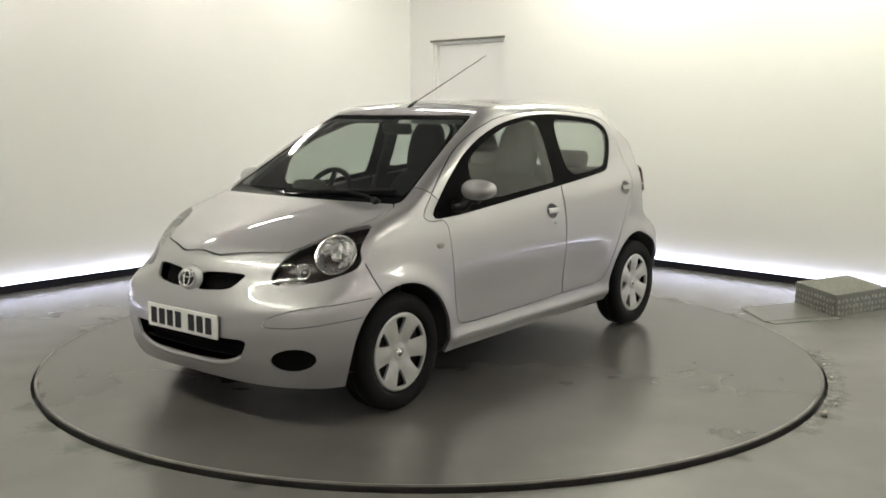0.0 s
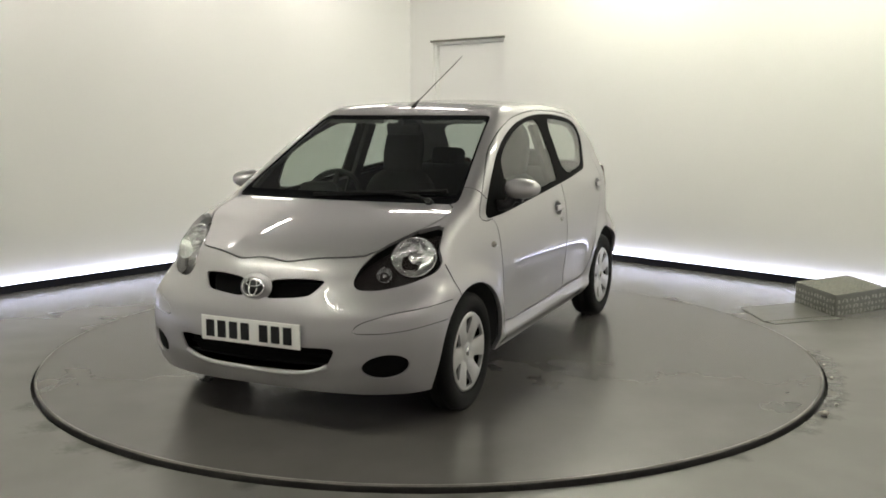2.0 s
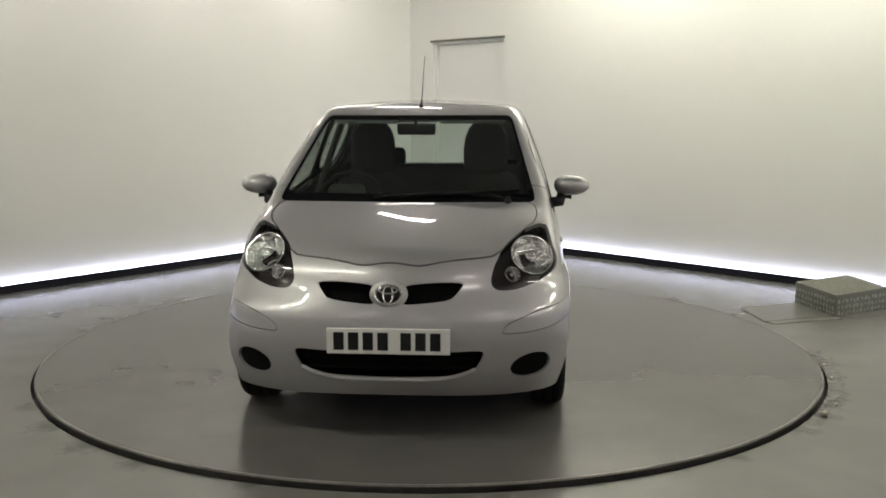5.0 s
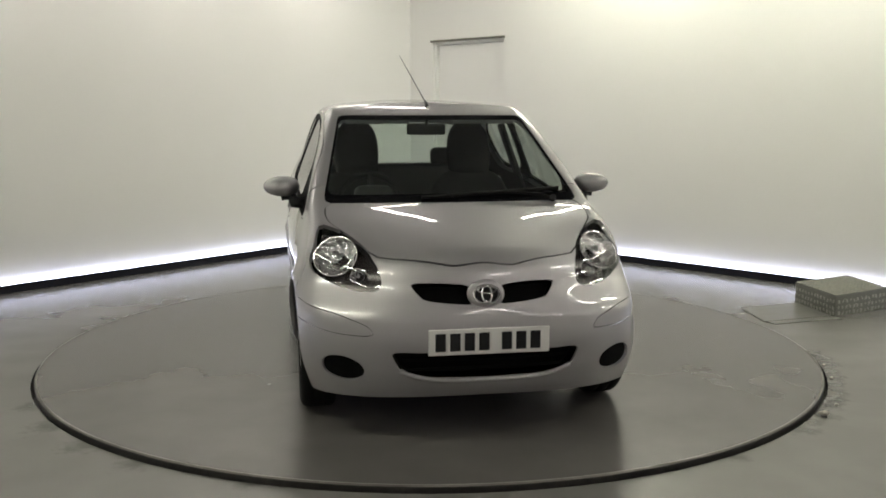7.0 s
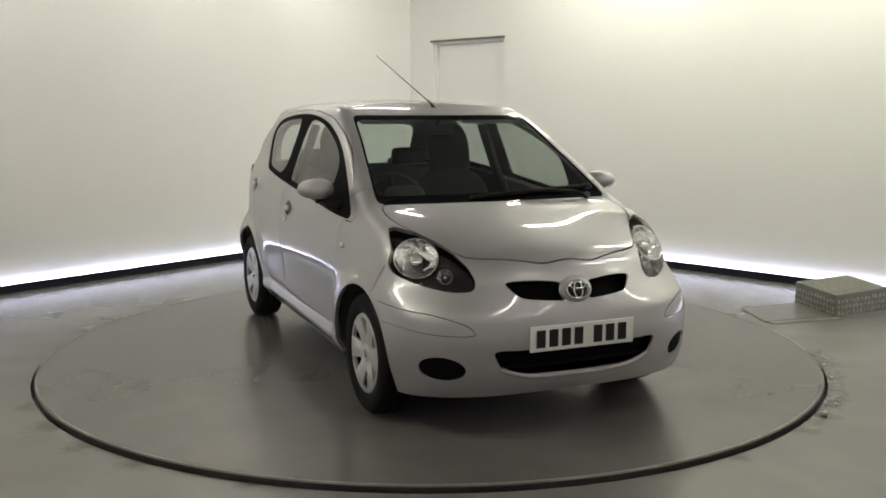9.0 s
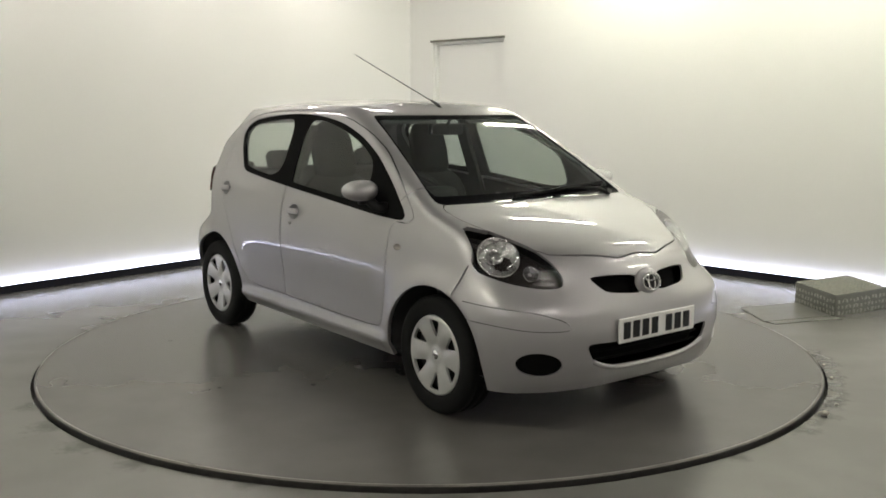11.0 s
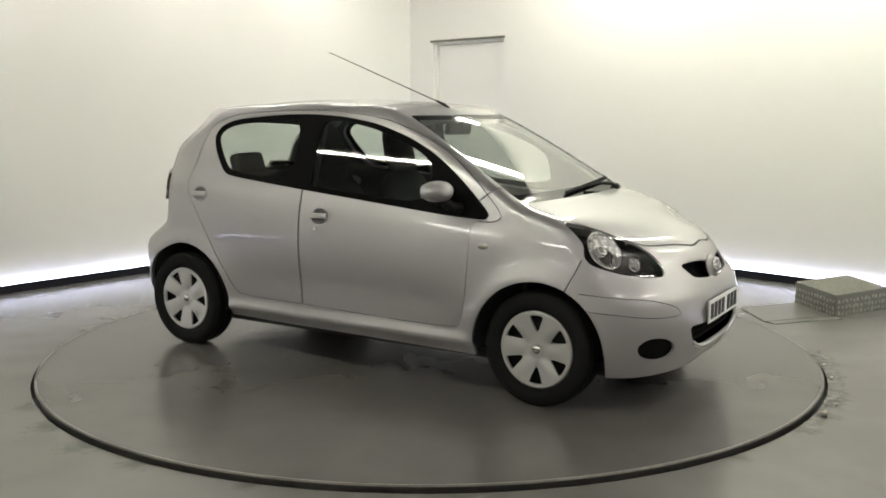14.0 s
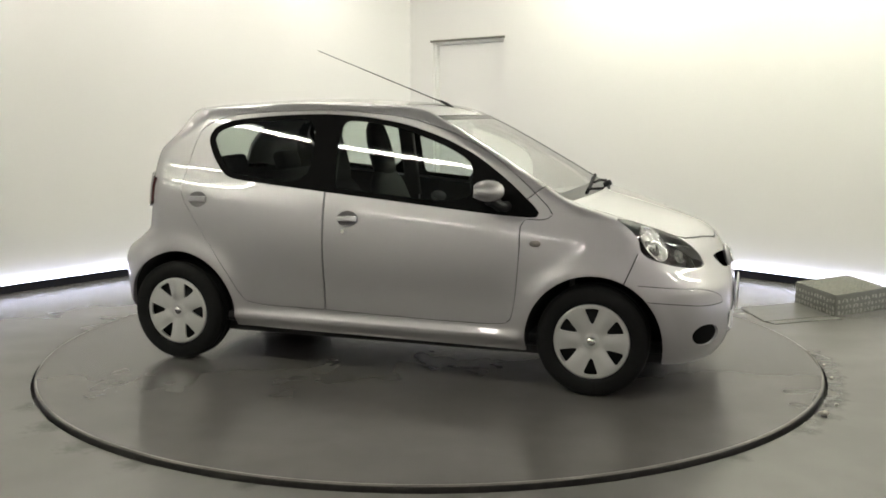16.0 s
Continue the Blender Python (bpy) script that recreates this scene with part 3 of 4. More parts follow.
def panel(name, skin, tag, mat, parent, sides=(1, -1), depth=0.014, sink=0.0, label=""):
    """A panel of the skin with its turned-in edge; sides: 1 left, -1 right of the car."""
    V, F, T = skin
    f = F[np.isin(T, tag if isinstance(tag, tuple) else (tag,))]
    used, inv = np.unique(f, return_inverse=True)
    P = V[used]
    N = skin_normal(P)
    N[:, 1] = np.where(P[:, 1] < 1e-4, 0, N[:, 1])
    P = P - N * sink
    f = inv.reshape(-1, 3)
    verts, norms, faces = [], [], []
    for s in sides:
        m = np.array([1, s, 1])
        k = sum(len(v) for v in verts)
        verts.append(P * m)
        norms.append(N * m)
        faces.append((f if s > 0 else f[:, ::-1]) + k)
        if depth:
            e = np.concatenate([f[:, [0, 1]], f[:, [1, 2]], f[:, [2, 0]]])
            key = np.sort(e, axis=1)
            _, first, count = np.unique(key, axis=0, return_index=True, return_counts=True)
            e = e[first[count == 1]]
            e = e[~((P[e[:, 0], 1] < 1e-4) & (P[e[:, 1], 1] < 1e-4))]
            a, b = P[e[:, 0]], P[e[:, 1]]
            out = np.cross(b - a, N[e[:, 0]])
            out /= np.linalg.norm(out, axis=1)[:, None] + 1e-12
            ring = np.concatenate([a, b, b - N[e[:, 1]] * depth, a - N[e[:, 0]] * depth])
            k2 = k + len(P)
            q = np.arange(len(e))
            quad = np.stack([q + len(e), q, q + 3 * len(e), q + 2 * len(e)], 1) + k2
            t3 = np.concatenate([quad[:, [0, 1, 2]], quad[:, [0, 2, 3]]])
            verts.append(ring * m)
            norms.append(np.tile(out, (4, 1)) * m)
            faces.append(t3 if s > 0 else t3[:, ::-1])
    verts, norms, faces = np.concatenate(verts), np.concatenate(norms), np.concatenate(faces)
    me = bpy.data.meshes.new(name)
    me.from_pydata(verts.tolist(), [], faces.tolist())
    me.materials.append(mat)
    me.shade_smooth()
    me.normals_split_custom_set_from_vertices(norms.tolist())
    ob = new(name, me)
    ob.parent = parent
    if label:
        tagged(ob, label)
    return ob


def skin_y(x, z):
    """Half width of the skin at a place along the side."""
    y = np.linspace(0.3, 0.95, 1301)
    v = body(np.full_like(y, x), y, np.full_like(y, z))
    return float(y[np.argmax(v < 0)])


def skin_x(y, z):
    x = np.linspace(1.0, 1.95, 1901)
    v = body(x, np.full_like(x, y), np.full_like(x, z))
    return float(x[np.argmax(v < 0)])


def wheel_parts(car, x, s):
    """A wheel with tyre and six-armed trim; s: 1 left, -1 right."""
    w = new("wheel")
    w.parent = car
    w.location = (x, s * 0.69, WHEEL_Z)
    w.rotation_euler = (0, 0.0 if x > 0 else radians(30), 0)
    R = WHEEL_Z
    tyre = [(-0.078, 0.19), (-0.082, 0.215), (-0.083, 0.245), (-0.074, R - 0.012), (-0.058, R - 0.002), (-0.03, R), (-0.029, R - 0.006), (-0.022, R - 0.006), (-0.021, R),
            (0.021, R), (0.022, R - 0.006), (0.029, R - 0.006), (0.03, R), (0.058, R - 0.002), (0.074, R - 0.012), (0.083, 0.245), (0.082, 0.215), (0.076, 0.192), (0.062, 0.186)]
    part("tyre", lathe([(s * h, r) for h, r in tyre], 72), RUBBER, w, "black rubber tyre", True)
    part("rim", lathe([(-s * 0.07, 0.186), (-s * 0.05, 0.175), (s * 0.02, 0.17), (s * 0.035, 0.168), (s * 0.036, 0.0)], 48), BLACK, w, "dark steel rim behind the trim", True)
    # the trim: a dished disc with six openings between broad arms
    n, radii = 180, np.concatenate([[0.0], np.linspace(0.012, 0.184, 44), [0.188, 0.190]])
    a = np.linspace(0, 2 * math.pi, n, endpoint=False)[:, None]
    r = radii[None, :] + 0 * a
    h = np.interp(radii, [0, 0.03, 0.042, 0.055, 0.075, 0.16, 0.178, 0.186, 0.190], [0.068, 0.067, 0.062, 0.0625, 0.066, 0.0745, 0.076, 0.073, 0.062])[None, :]
    h = h + 0.005 * np.cos(6 * a) * np.sin(np.clip((r - 0.05) / 0.12, 0, 1) * math.pi)
    P = np.stack([r * np.cos(a), h + 0 * a, r * np.sin(a)], 2).reshape(-1, 3)
    k = len(radii)
    i, j = np.meshgrid(np.arange(n), np.arange(k - 1), indexing="ij")
    A, B, C, D = i * k + j, i * k + j + 1, (i + 1) % n * k + j + 1, (i + 1) % n * k + j
    T3 = np.concatenate([np.stack([A, C, B], 2).reshape(-1, 3), np.stack([A, D, C], 2).reshape(-1, 3)])
    def opening(Q):
        rr = np.hypot(Q[:, 0], Q[:, 2])
        th = (np.arctan2(Q[:, 2], Q[:, 0]) / (math.pi / 3)) % 1 - 0.5
        across = 0.004 + 0.033 * np.clip((rr - 0.084) / 0.082, 0, 1) ** 0.9 - np.abs(th) * (math.pi / 3) * rr
        return smin(smin(rr - 0.084, 0.166 - rr, 0.012), across, 0.010)
    P, T3, _, cut_out = split(P, T3, np.zeros(len(T3), int), opening)
    T3 = T3[~cut_out]
    P[:, 1] *= s
    bm = bmesh.new()
    vs = [bm.verts.new(v) for v in P]
    for f in (T3 if s > 0 else T3[:, ::-1]):
        if len({*f}) == 3:
            bm.faces.new([vs[q] for q in f])
    bmesh.ops.remove_doubles(bm, verts=bm.verts, dist=1e-5)
    bmesh.ops.delete(bm, geom=[v for v in bm.verts if not v.link_faces], context="VERTS")
    edges = [e for e in bm.edges if len(e.link_faces) == 1]
    ext = bmesh.ops.extrude_edge_only(bm, edges=edges)
    for v in ext["geom"]:
        if isinstance(v, bmesh.types.BMVert):
            v.co.y -= s * 0.014
    bmesh.ops.recalc_face_normals(bm, faces=bm.faces)
    cap = part("wheel_trim", bm, HUBCAP, w, "silver plastic wheel trim with six broad arms")
    for p in cap.data.polygons:
        p.use_smooth = True
    cap.data.set_sharp_from_angle(angle=math.radians(40))
    part("badge", lathe([(s * 0.0665, 0.022), (s * 0.069, 0.020), (s * 0.0695, 0.0)], 24), CHROME, w, "", True)
    return w


def door_mirror(car, s):
    m = new("door_mirror")
    m.parent = car
    bm = bmesh.new()
    bmesh.ops.create_uvsphere(bm, u_segments=32, v_segments=20, radius=1)
    for v in bm.verts:
        x, y, z = v.co
        q = (abs(x) ** 2.25 + abs(y) ** 2.25 + abs(z) ** 2.25) ** (-1 / 2.25) if (x or y or z) else 1
        v.co = Vector((max(x * q * 0.080, -0.066), y * q * 0.092, z * q * 0.052 * (1 - 0.12 * y * s)))
    bmesh.ops.transform(bm, matrix=Matrix.Translation((MIRROR[0], s * MIRROR[1], MIRROR[2])) @ pose(0, 0, 0, 0, 0, s * -12), verts=bm.verts)
    shell = part("shell", bm, PAINT, m, "silver painted mirror shell", True)
    part("mirror_glass", box((0.004, 0.10, 0.06), (MIRROR[0] - 0.068, s * MIRROR[1], MIRROR[2]), 0.001, 1, pose(0, 0, 0, 0, 0, s * -12)), CHROME, m)
    ys = skin_y(0.62, 0.93)
    part("foot", rod([(0.66, s * (ys - 0.01), 0.925), (0.64, s * (ys + 0.04), 0.93), (MIRROR[0], s * (MIRROR[1] - 0.05), MIRROR[2] - 0.045), (MIRROR[0] + 0.005, s * MIRROR[1], MIRROR[2] - 0.045)], 0.028, 12), BLACK, m, "black mirror foot", True)
    return m


HANDLES = ((-0.182, 0.839), (-1.081, 0.915))
MIRROR = (0.592, 0.835, 1.010)


def door_handle(door, x, z, s, lock):
    y = skin_y(x, z)
    tilt = math.degrees(math.atan2(skin_y(x, z - 0.04) - skin_y(x, z + 0.04), 0.08))
    base = Matrix.Translation((x, s * y, z)) @ pose(0, 0, 0, s * tilt, 0, 0)
    V, F = [], []
    n = 40
    prof = [(1.0, 0.0), (0.93, -0.001), (0.86, -0.008), (0.7, -0.022), (0.0, -0.028)]
    for i in range(n):
        a = 2 * math.pi * i / n
        for r, h in prof:
            V.append(base @ Vector((0.060 * r * math.cos(a), s * h, 0.045 * r * math.sin(a))))
    k = len(prof)
    for i in range(n):
        j = (i + 1) % n
        F += [(i * k + q, i * k + q + 1, j * k + q + 1, j * k + q)[:: s] for q in range(k - 1)]
    cup = part("handle_cup", (V, F), PAINT, door, "", True)
    bar = box((0.112, 0.016, 0.030), (0, s * 0.008, 0.002), 0.007, 3)
    bmesh.ops.transform(bar, matrix=base, verts=bar.verts)
    part("handle", bar, PAINT, door, "silver painted pull handle", True)
    if lock:
        cyl = [base @ Vector(v) for v in lathe([(s * 0.0, 0.011), (s * 0.004, 0.010), (s * 0.004, 0.0)], 20, at=(-0.02, 0, -0.066))[0]]
        part("lock", (cyl, lathe([(0, 1), (0, 1), (0, 0)], 20)[1]), CHROME, door)


def lamp_unit(car, skin, s):
    h = new("headlight")
    h.parent = car
    panel("lens", skin, HEADLAMP, LENS, h, (s,), 0, 0.0, "clear headlight lens")
    panel("housing", skin, HEADLAMP, LAMP_DARK, h, (s,), 0, 0.055, "dark smoked headlight housing")
    for (x, y, z), r, mat in (((1.375, 0.610, 0.755), 0.100, REFLECTOR), ((1.505, 0.530, 0.693), 0.034, REFLECTOR)):
        nrm = skin_normal(np.array([[x, y, z]]))[0]
        d = Vector((nrm[0] + 0.35, nrm[1] * s, nrm[2])).normalized()
        q = np.array([x, y, z])
        for _ in range(6):
            q = q - nrm * -body(*q[:, None])[0]
        c = Vector((q[0], q[1] * s, q[2])) - d * (0.032 if r > 0.05 else 0.038)
        m = Matrix.Translation(c) @ d.to_track_quat("Y", "Z").to_matrix().to_4x4()
        V, F = lathe([(0.004, r), (0.010, r * 0.97), (0.004, r * 0.92)], 40)
        ref = part("reflector", ([m @ Vector(v) for v in V], F), CHROME, h, "bright round reflector", True)
        V, F = lathe([(0.003, r * 0.93), (-0.008, r * 0.8), (-0.017, r * 0.62), (-0.024, r * 0.44), (-0.028, r * 0.26)], 18)
        rnd = random.Random(5)
        V = [m @ (Vector(v) + Vector((rnd.uniform(-1, 1), rnd.uniform(-1, 1), rnd.uniform(-1, 1))) * 0.045 * r) for v in V]
        part("facet_bowl", (V, F), mat, h, "faceted bright bowl")
        V, F = lathe([(-0.03, r * 0.30), (-0.004, r * 0.28), (0.002, r * 0.2), (0.004, 0)], 24)
        part("bulb", ([m @ Vector(v) for v in V], F), CHROME, h, "", True)
        if r > 0.05:
            for a in (0.9, 3.6):
                V, F = rod([Vector((r * 0.72 * math.cos(a), -0.004, r * 0.72 * math.sin(a))), Vector((r * 0.66 * math.cos(a + 0.6), -0.006, r * 0.66 * math.sin(a + 0.6)))], 0.006, 8)
                part("facet", ([m @ Vector(v) for v in V], F), CHROME, h, "", True)
    return h


def padded(sections, n=28, power=2.6):
    """A cushion lofted through (height, half width, half thickness, forward shift)."""
    V, F = [], []
    for z, w, d, f in sections:
        for i in range(n):
            a = 2 * math.pi * i / n
            c, q = math.cos(a), math.sin(a)
            V.append(Vector((f + d * math.copysign(abs(q) ** (2 / power), q), w * math.copysign(abs(c) ** (2 / power), c), z)))
    for k in range(len(sections) - 1):
        F += [(k * n + i, k * n + (i + 1) % n, (k + 1) * n + (i + 1) % n, (k + 1) * n + i) for i in range(n)]
    F += [tuple(range(n))[::-1], tuple(range((len(sections) - 1) * n, len(sections) * n))]
    return V, F


def seat(car, x, y, kind="front_seat"):
    st = new(kind)
    st.parent = car
    part("cushion", box((0.50, 0.48, 0.16), (x + 0.12, y, 0.46), 0.05, 3, pose(0, 0, 0, 0, -8, 0)), CLOTH, st, "", True)
    m = Matrix.Translation((x - 0.13, y, 0.50)) @ pose(0, 0, 0, 0, -17, 0)
    V, F = padded([(0.0, 0.20, 0.03, 0), (0.02, 0.235, 0.06, 0), (0.15, 0.25, 0.075, 0), (0.32, 0.255, 0.07, 0), (0.42, 0.245, 0.062, 0), (0.48, 0.215, 0.055, 0), (0.52, 0.17, 0.048, 0), (0.545, 0.12, 0.035, 0), (0.55, 0.06, 0.02, 0)])
    part("backrest", ([m @ v for v in V], F), CLOTH, st, "", True)
    V, F = padded([(0.50, 0.118, 0.035, 0.01), (0.56, 0.135, 0.050, 0.015), (0.66, 0.142, 0.052, 0.02), (0.75, 0.134, 0.048, 0.025), (0.81, 0.112, 0.042, 0.028), (0.845, 0.080, 0.032, 0.03), (0.862, 0.045, 0.02, 0.03), (0.867, 0.01, 0.006, 0.03)])
    part("headrest", ([m @ v for v in V], F), CLOTH, st, "tall one-piece headrest", True)


def cabin(car, skin):
    """What shows through the windows."""
    c = new("cabin")
    c.parent = car
    part("cabin_floor", box((2.6, 1.36, 0.04), (-0.2, 0, 0.26), 0.01), TRIM, c)
    part("bulkhead", box((0.03, 1.30, 0.62), (0.98, 0, 0.56), 0.01), TRIM, c)
    panel("headlining", skin, (BODY,), LINING, c, (1, -1), 0, 0.03)
    me = c.children[-1].data
    bm = bmesh.new()
    bm.from_mesh(me)
    bmesh.ops.delete(bm, geom=[v for v in bm.verts if v.co.z < 1.02 or v.co.x > 0.7], context="VERTS")
    bm.to_mesh(me)
    bm.free()
    for s in (1, -1):
        panel("door_card", skin, DOOR_1, TRIM, c, (s,), 0, 0.04)
        panel("door_card", skin, DOOR_2, TRIM, c, (s,), 0, 0.04)
    panel("quarter_trim", skin, (BODY, TAIL_LAMP), TRIM, c, (1, -1), 0, 0.028)
    me = c.children[-1].data
    bm = bmesh.new()
    bm.from_mesh(me)
    bmesh.ops.delete(bm, geom=[v for v in bm.verts if v.co.z > 1.03 or v.co.z < 0.68 or v.co.x > -0.8], context="VERTS")
    bm.to_mesh(me)
    bm.free()
    # dashboard: a rolled section from side to side
    prof = [(0.98, 0.60), (0.98, 0.925), (0.90, 0.945), (0.78, 0.942), (0.66, 0.925), (0.58, 0.89), (0.555, 0.82), (0.58, 0.70), (0.66, 0.58)]
    V, F = [], []
    for i, y in enumerate(np.linspace(-0.66, 0.66, 9)):
        for x, z in prof:
            V.append((x - 0.05 * (y / 0.66) ** 2, y, z - 0.015 * (abs(y) / 0.66) ** 3 - (0.02 if x < 0.7 else 0) * (abs(y) > 0.6)))
    k = len(prof)
    F = [(i * k + q, i * k + q + 1, (i + 1) * k + q + 1, (i + 1) * k + q) for i in range(8) for q in range(k - 1)]
    part("dashboard", (V, F), TRIM, c, "dark grey moulded dashboard", True)
    part("instrument_pod", box((0.13, 0.20, 0.12), (0.60, -0.36, 0.95), 0.05, 3), TRIM, c, "", True)
    # steering wheel on the right
    hub = Matrix.Translation((0.47, -0.36, 0.90)) @ pose(0, 0, 0, 0, 62, 0) @ pose(0, 0, 0, 0, 0, 0)
    ring = [hub @ Vector((0.175 * math.cos(a), 0.175 * math.sin(a), 0)) for a in np.linspace(0, 2 * math.pi, 41)]
    sw = part("steering_wheel", rod(ring, 0.016, 10), BLACK, car, "black steering wheel", True)
    part("hub", box((0.13, 0.15, 0.05), (0, 0, 0), 0.02, 2, hub), BLACK, sw)
    for a in (0.0, math.pi, math.pi * 1.5):
        part("spoke", rod([hub @ Vector((0.05 * math.cos(a), 0.05 * math.sin(a), 0)), hub @ Vector((0.17 * math.cos(a), 0.17 * math.sin(a), 0))], 0.016, 8), BLACK, sw)
    part("column", rod([(0.47, -0.36, 0.90), (0.70, -0.36, 0.78)], 0.035, 10), BLACK, c)
    # rear-view mirror
    part("rear_view_mirror", box((0.035, 0.22, 0.065), (0.225, -0.02, 1.295), 0.015, 2, pose(0, 0, 0, 0, 8, -6)), BLACK, c, "black rear-view mirror", True)
    part("mirror_stem", rod([(0.23, -0.02, 1.31), (0.27, -0.02, 1.355)], 0.009, 8), BLACK, c)
    for s in (1, -1):
        part("sun_visor", box((0.16, 0.36, 0.02), (0.20, s * 0.30, 1.365), 0.008, 2, pose(0, 0, 0, 0, 24, 0)), LINING, c)
        # upright trim of the middle pillar and the front roof pillar
        part("pillar_trim", box((0.10, 0.03, 0.50), (-0.35, s * 0.635, 1.08), 0.01, 2, pose(0, 0, 0, s * 20, 0, 0)), TRIM, c)
    seat(car, -0.14, 0.36)
    seat(car, -0.14, -0.36)
    rb = new("rear_seat")
    rb.parent = car
    part("cushion", box((0.46, 1.20, 0.16), (-0.72, 0, 0.46), 0.05, 3), CLOTH, rb, "", True)
    part("backrest", box((0.12, 1.22, 0.56), (-0.99, 0, 0.755), 0.05, 3, pose(0, 0, 0, 0, -18, 0)), CLOTH, rb, "", True)
    for y in (0.34, -0.34):
        part("headrest", box((0.09, 0.24, 0.13), (-1.10, y, 1.075), 0.04, 3, pose(0, 0, 0, 0, -18, 0)), CLOTH, rb, "", True)
    part("parcel_shelf", box((0.40, 1.16, 0.02), (-1.30, 0, 0.95), 0.006), TRIM, c)


def hatch_car():
    car = new("hatchback_car")
    skin = cut_skin()
    panel("body", skin, BODY, PAINT, car, (1, -1), 0.02, label="silver metallic painted body shell")
    bonnet = panel("bonnet", skin, HOOD, PAINT, car, (1, -1), 0.016, label="silver painted bonnet")
    bumper = panel("front_bumper", skin, BUMPER, PAINT, car, (1, -1), 0.012, label="silver painted bumper with dark openings")
    panel("panel_gap", skin, GROOVE, SEAM, car, (1, -1), 0, 0.008, "dark gaps between the panels")
    screen = panel("windscreen", skin, WINDSCREEN, SCREEN, car, (1, -1), 0, 0.003, "clear windscreen")
    panel("screen_surround", skin, FRIT, GLOSS, screen, (1, -1), 0.006, 0.002, "black windscreen surround")
    back = panel("rear_window", skin, REAR_PANE, GLASS, car, (1, -1), 0, 0.002)
    for s in (1, -1):
        d1 = panel("front_door", skin, DOOR_1, PAINT, car, (s,), 0.014, label="silver painted front door")
        d2 = panel("rear_door", skin, DOOR_2, PAINT, car, (s,), 0.014, label="silver painted rear door")
        panel("side_window", skin, PANE_F, GLASS, d1, (s,), 0, 0.004, "slightly tinted side glass")
        panel("side_window", skin, PANE_R, GLASS, d2, (s,), 0, 0.004, "slightly tinted side glass")
        panel("window_surround", skin, BLACKOUT, PIT, car, (s,), 0.01, 0.002, "black window surround and pillars")
        panel("front_wing", skin, WING, PAINT, car, (s,), 0.02, label="silver painted front wing")
        door_handle(d1, -0.182, 0.839, s, True)
        door_handle(d2, -1.081, 0.915, s, False)
        lamp_unit(car, skin, s)
        tail = panel("tail_light", skin, TAIL_LAMP, RED, car, (s,), 0.03, -0.016, "red tail light")
        door_mirror(car, s)
        rep = [(0.815 + 0.028 * math.cos(a) * r, 0, 0.752 + 0.015 * math.sin(a) * r) for r in (1, 0.7, 0) for a in np.linspace(0, 2 * math.pi, 25)[:-1]]
        h = [0.0] * 24 + [0.006] * 24 + [0.007] * 24
        V = [(x, s * (skin_y(x, z) + q), z) for (x, _, z), q in zip(rep, h)]
        F = [(b * 24 + i, b * 24 + (i + 1) % 24, b * 24 + 24 + (i + 1) % 24, b * 24 + 24 + i)[::-s] for b in (0, 1) for i in range(24)]
        part("side_indicator", (V, F), AMBER, car, "small clear side indicator", True)
        panel("fog_recess", skin, HOLE_FOG, PIT, bumper, (s,), 0, 0.013, "black oval recess in the bumper")
        panel("upper_grille", skin, HOLE_U, PIT, bumper, (s,), -0.04, 0.05, "black slot beside the badge")
        for x in (WHEEL_F, WHEEL_R):
            wheel_parts(car, x, s)
            V, F = lathe([(s * 0.80, ARCH_RADIUS + 0.012), (s * 0.775, ARCH_RADIUS + 0.004), (s * 0.50, ARCH_RADIUS + 0.004), (s * 0.50, 0.0)], 48,
                         at=((ARCH_F if x > 0 else ARCH_R)[0], 0, (ARCH_F if x > 0 else ARCH_R)[1]))
            V = [(a, s * min(abs(b), skin_y(a, max(c, 0.25)) - 0.03) if abs(b) > 0.6 else b, c) for a, b, c in V]
            V = [(a, b, max(c, 0.235)) for a, b, c in V]
            part("arch_liner", (V, F), BLACK, car, "black wheel arch liner", True)
    panel("lower_grille", skin, HOLE_L, PIT, bumper, (1, -1), -0.05, 0.06, "black lower air intake")
    for z in (0.315, 0.355):
        ys = np.linspace(-0.36, 0.36, 13)
        part("grille_bar", rod([(skin_x(abs(y), z) - 0.036, y, z) for y in ys], 0.006, 6), PIT, bumper)
    lip = [(skin_x(abs(y), z) - 0.004, y, z) for y, z in zip(np.linspace(-0.37, 0.37, 25), 0.266 + 0.05 * (np.abs(np.linspace(-1, 1, 25))) ** 4)]
    part("lip", rod(lip, 0.012, 10), PAINT, bumper, "silver lip under the lower air intake", True)
    # number plate with bars for its characters
    pl = part("number_plate", box((0.008, 0.52, 0.111), (1.764, 0.004, 0.441), 0.003, 1), WHITE, car, "white number plate with black characters")
    for i in range(7):
        y = -0.205 + i * 0.062 + (0.035 if i > 3 else 0)
        part("character_bar", box((0.003, 0.044, 0.076), (1.7695, y, 0.441), 0.001, 1), BLACK, pl)
    # badge on the nose: chrome ovals on a silver boss
    bx = skin_x(0.0, 0.63)
    def oval(w, h, r, x, cy=0.0, cz=0.63):
        return rod([(x, cy + w * math.cos(a), cz + h * math.sin(a)) for a in np.linspace(0, 2 * math.pi, 41)], r, 8)
    bm = bmesh.new()
    bmesh.ops.create_uvsphere(bm, u_segments=32, v_segments=16, radius=1)
    bmesh.ops.transform(bm, matrix=Matrix.Translation((bx - 0.004, 0, 0.63)) @ pose(0, 0, 0, 0, -14, 0) @ Matrix.Diagonal((0.022, 0.082, 0.062, 1)), verts=bm.verts)
    boss = part("badge_boss", bm, PAINT, car, "silver boss that carries the badge", True)
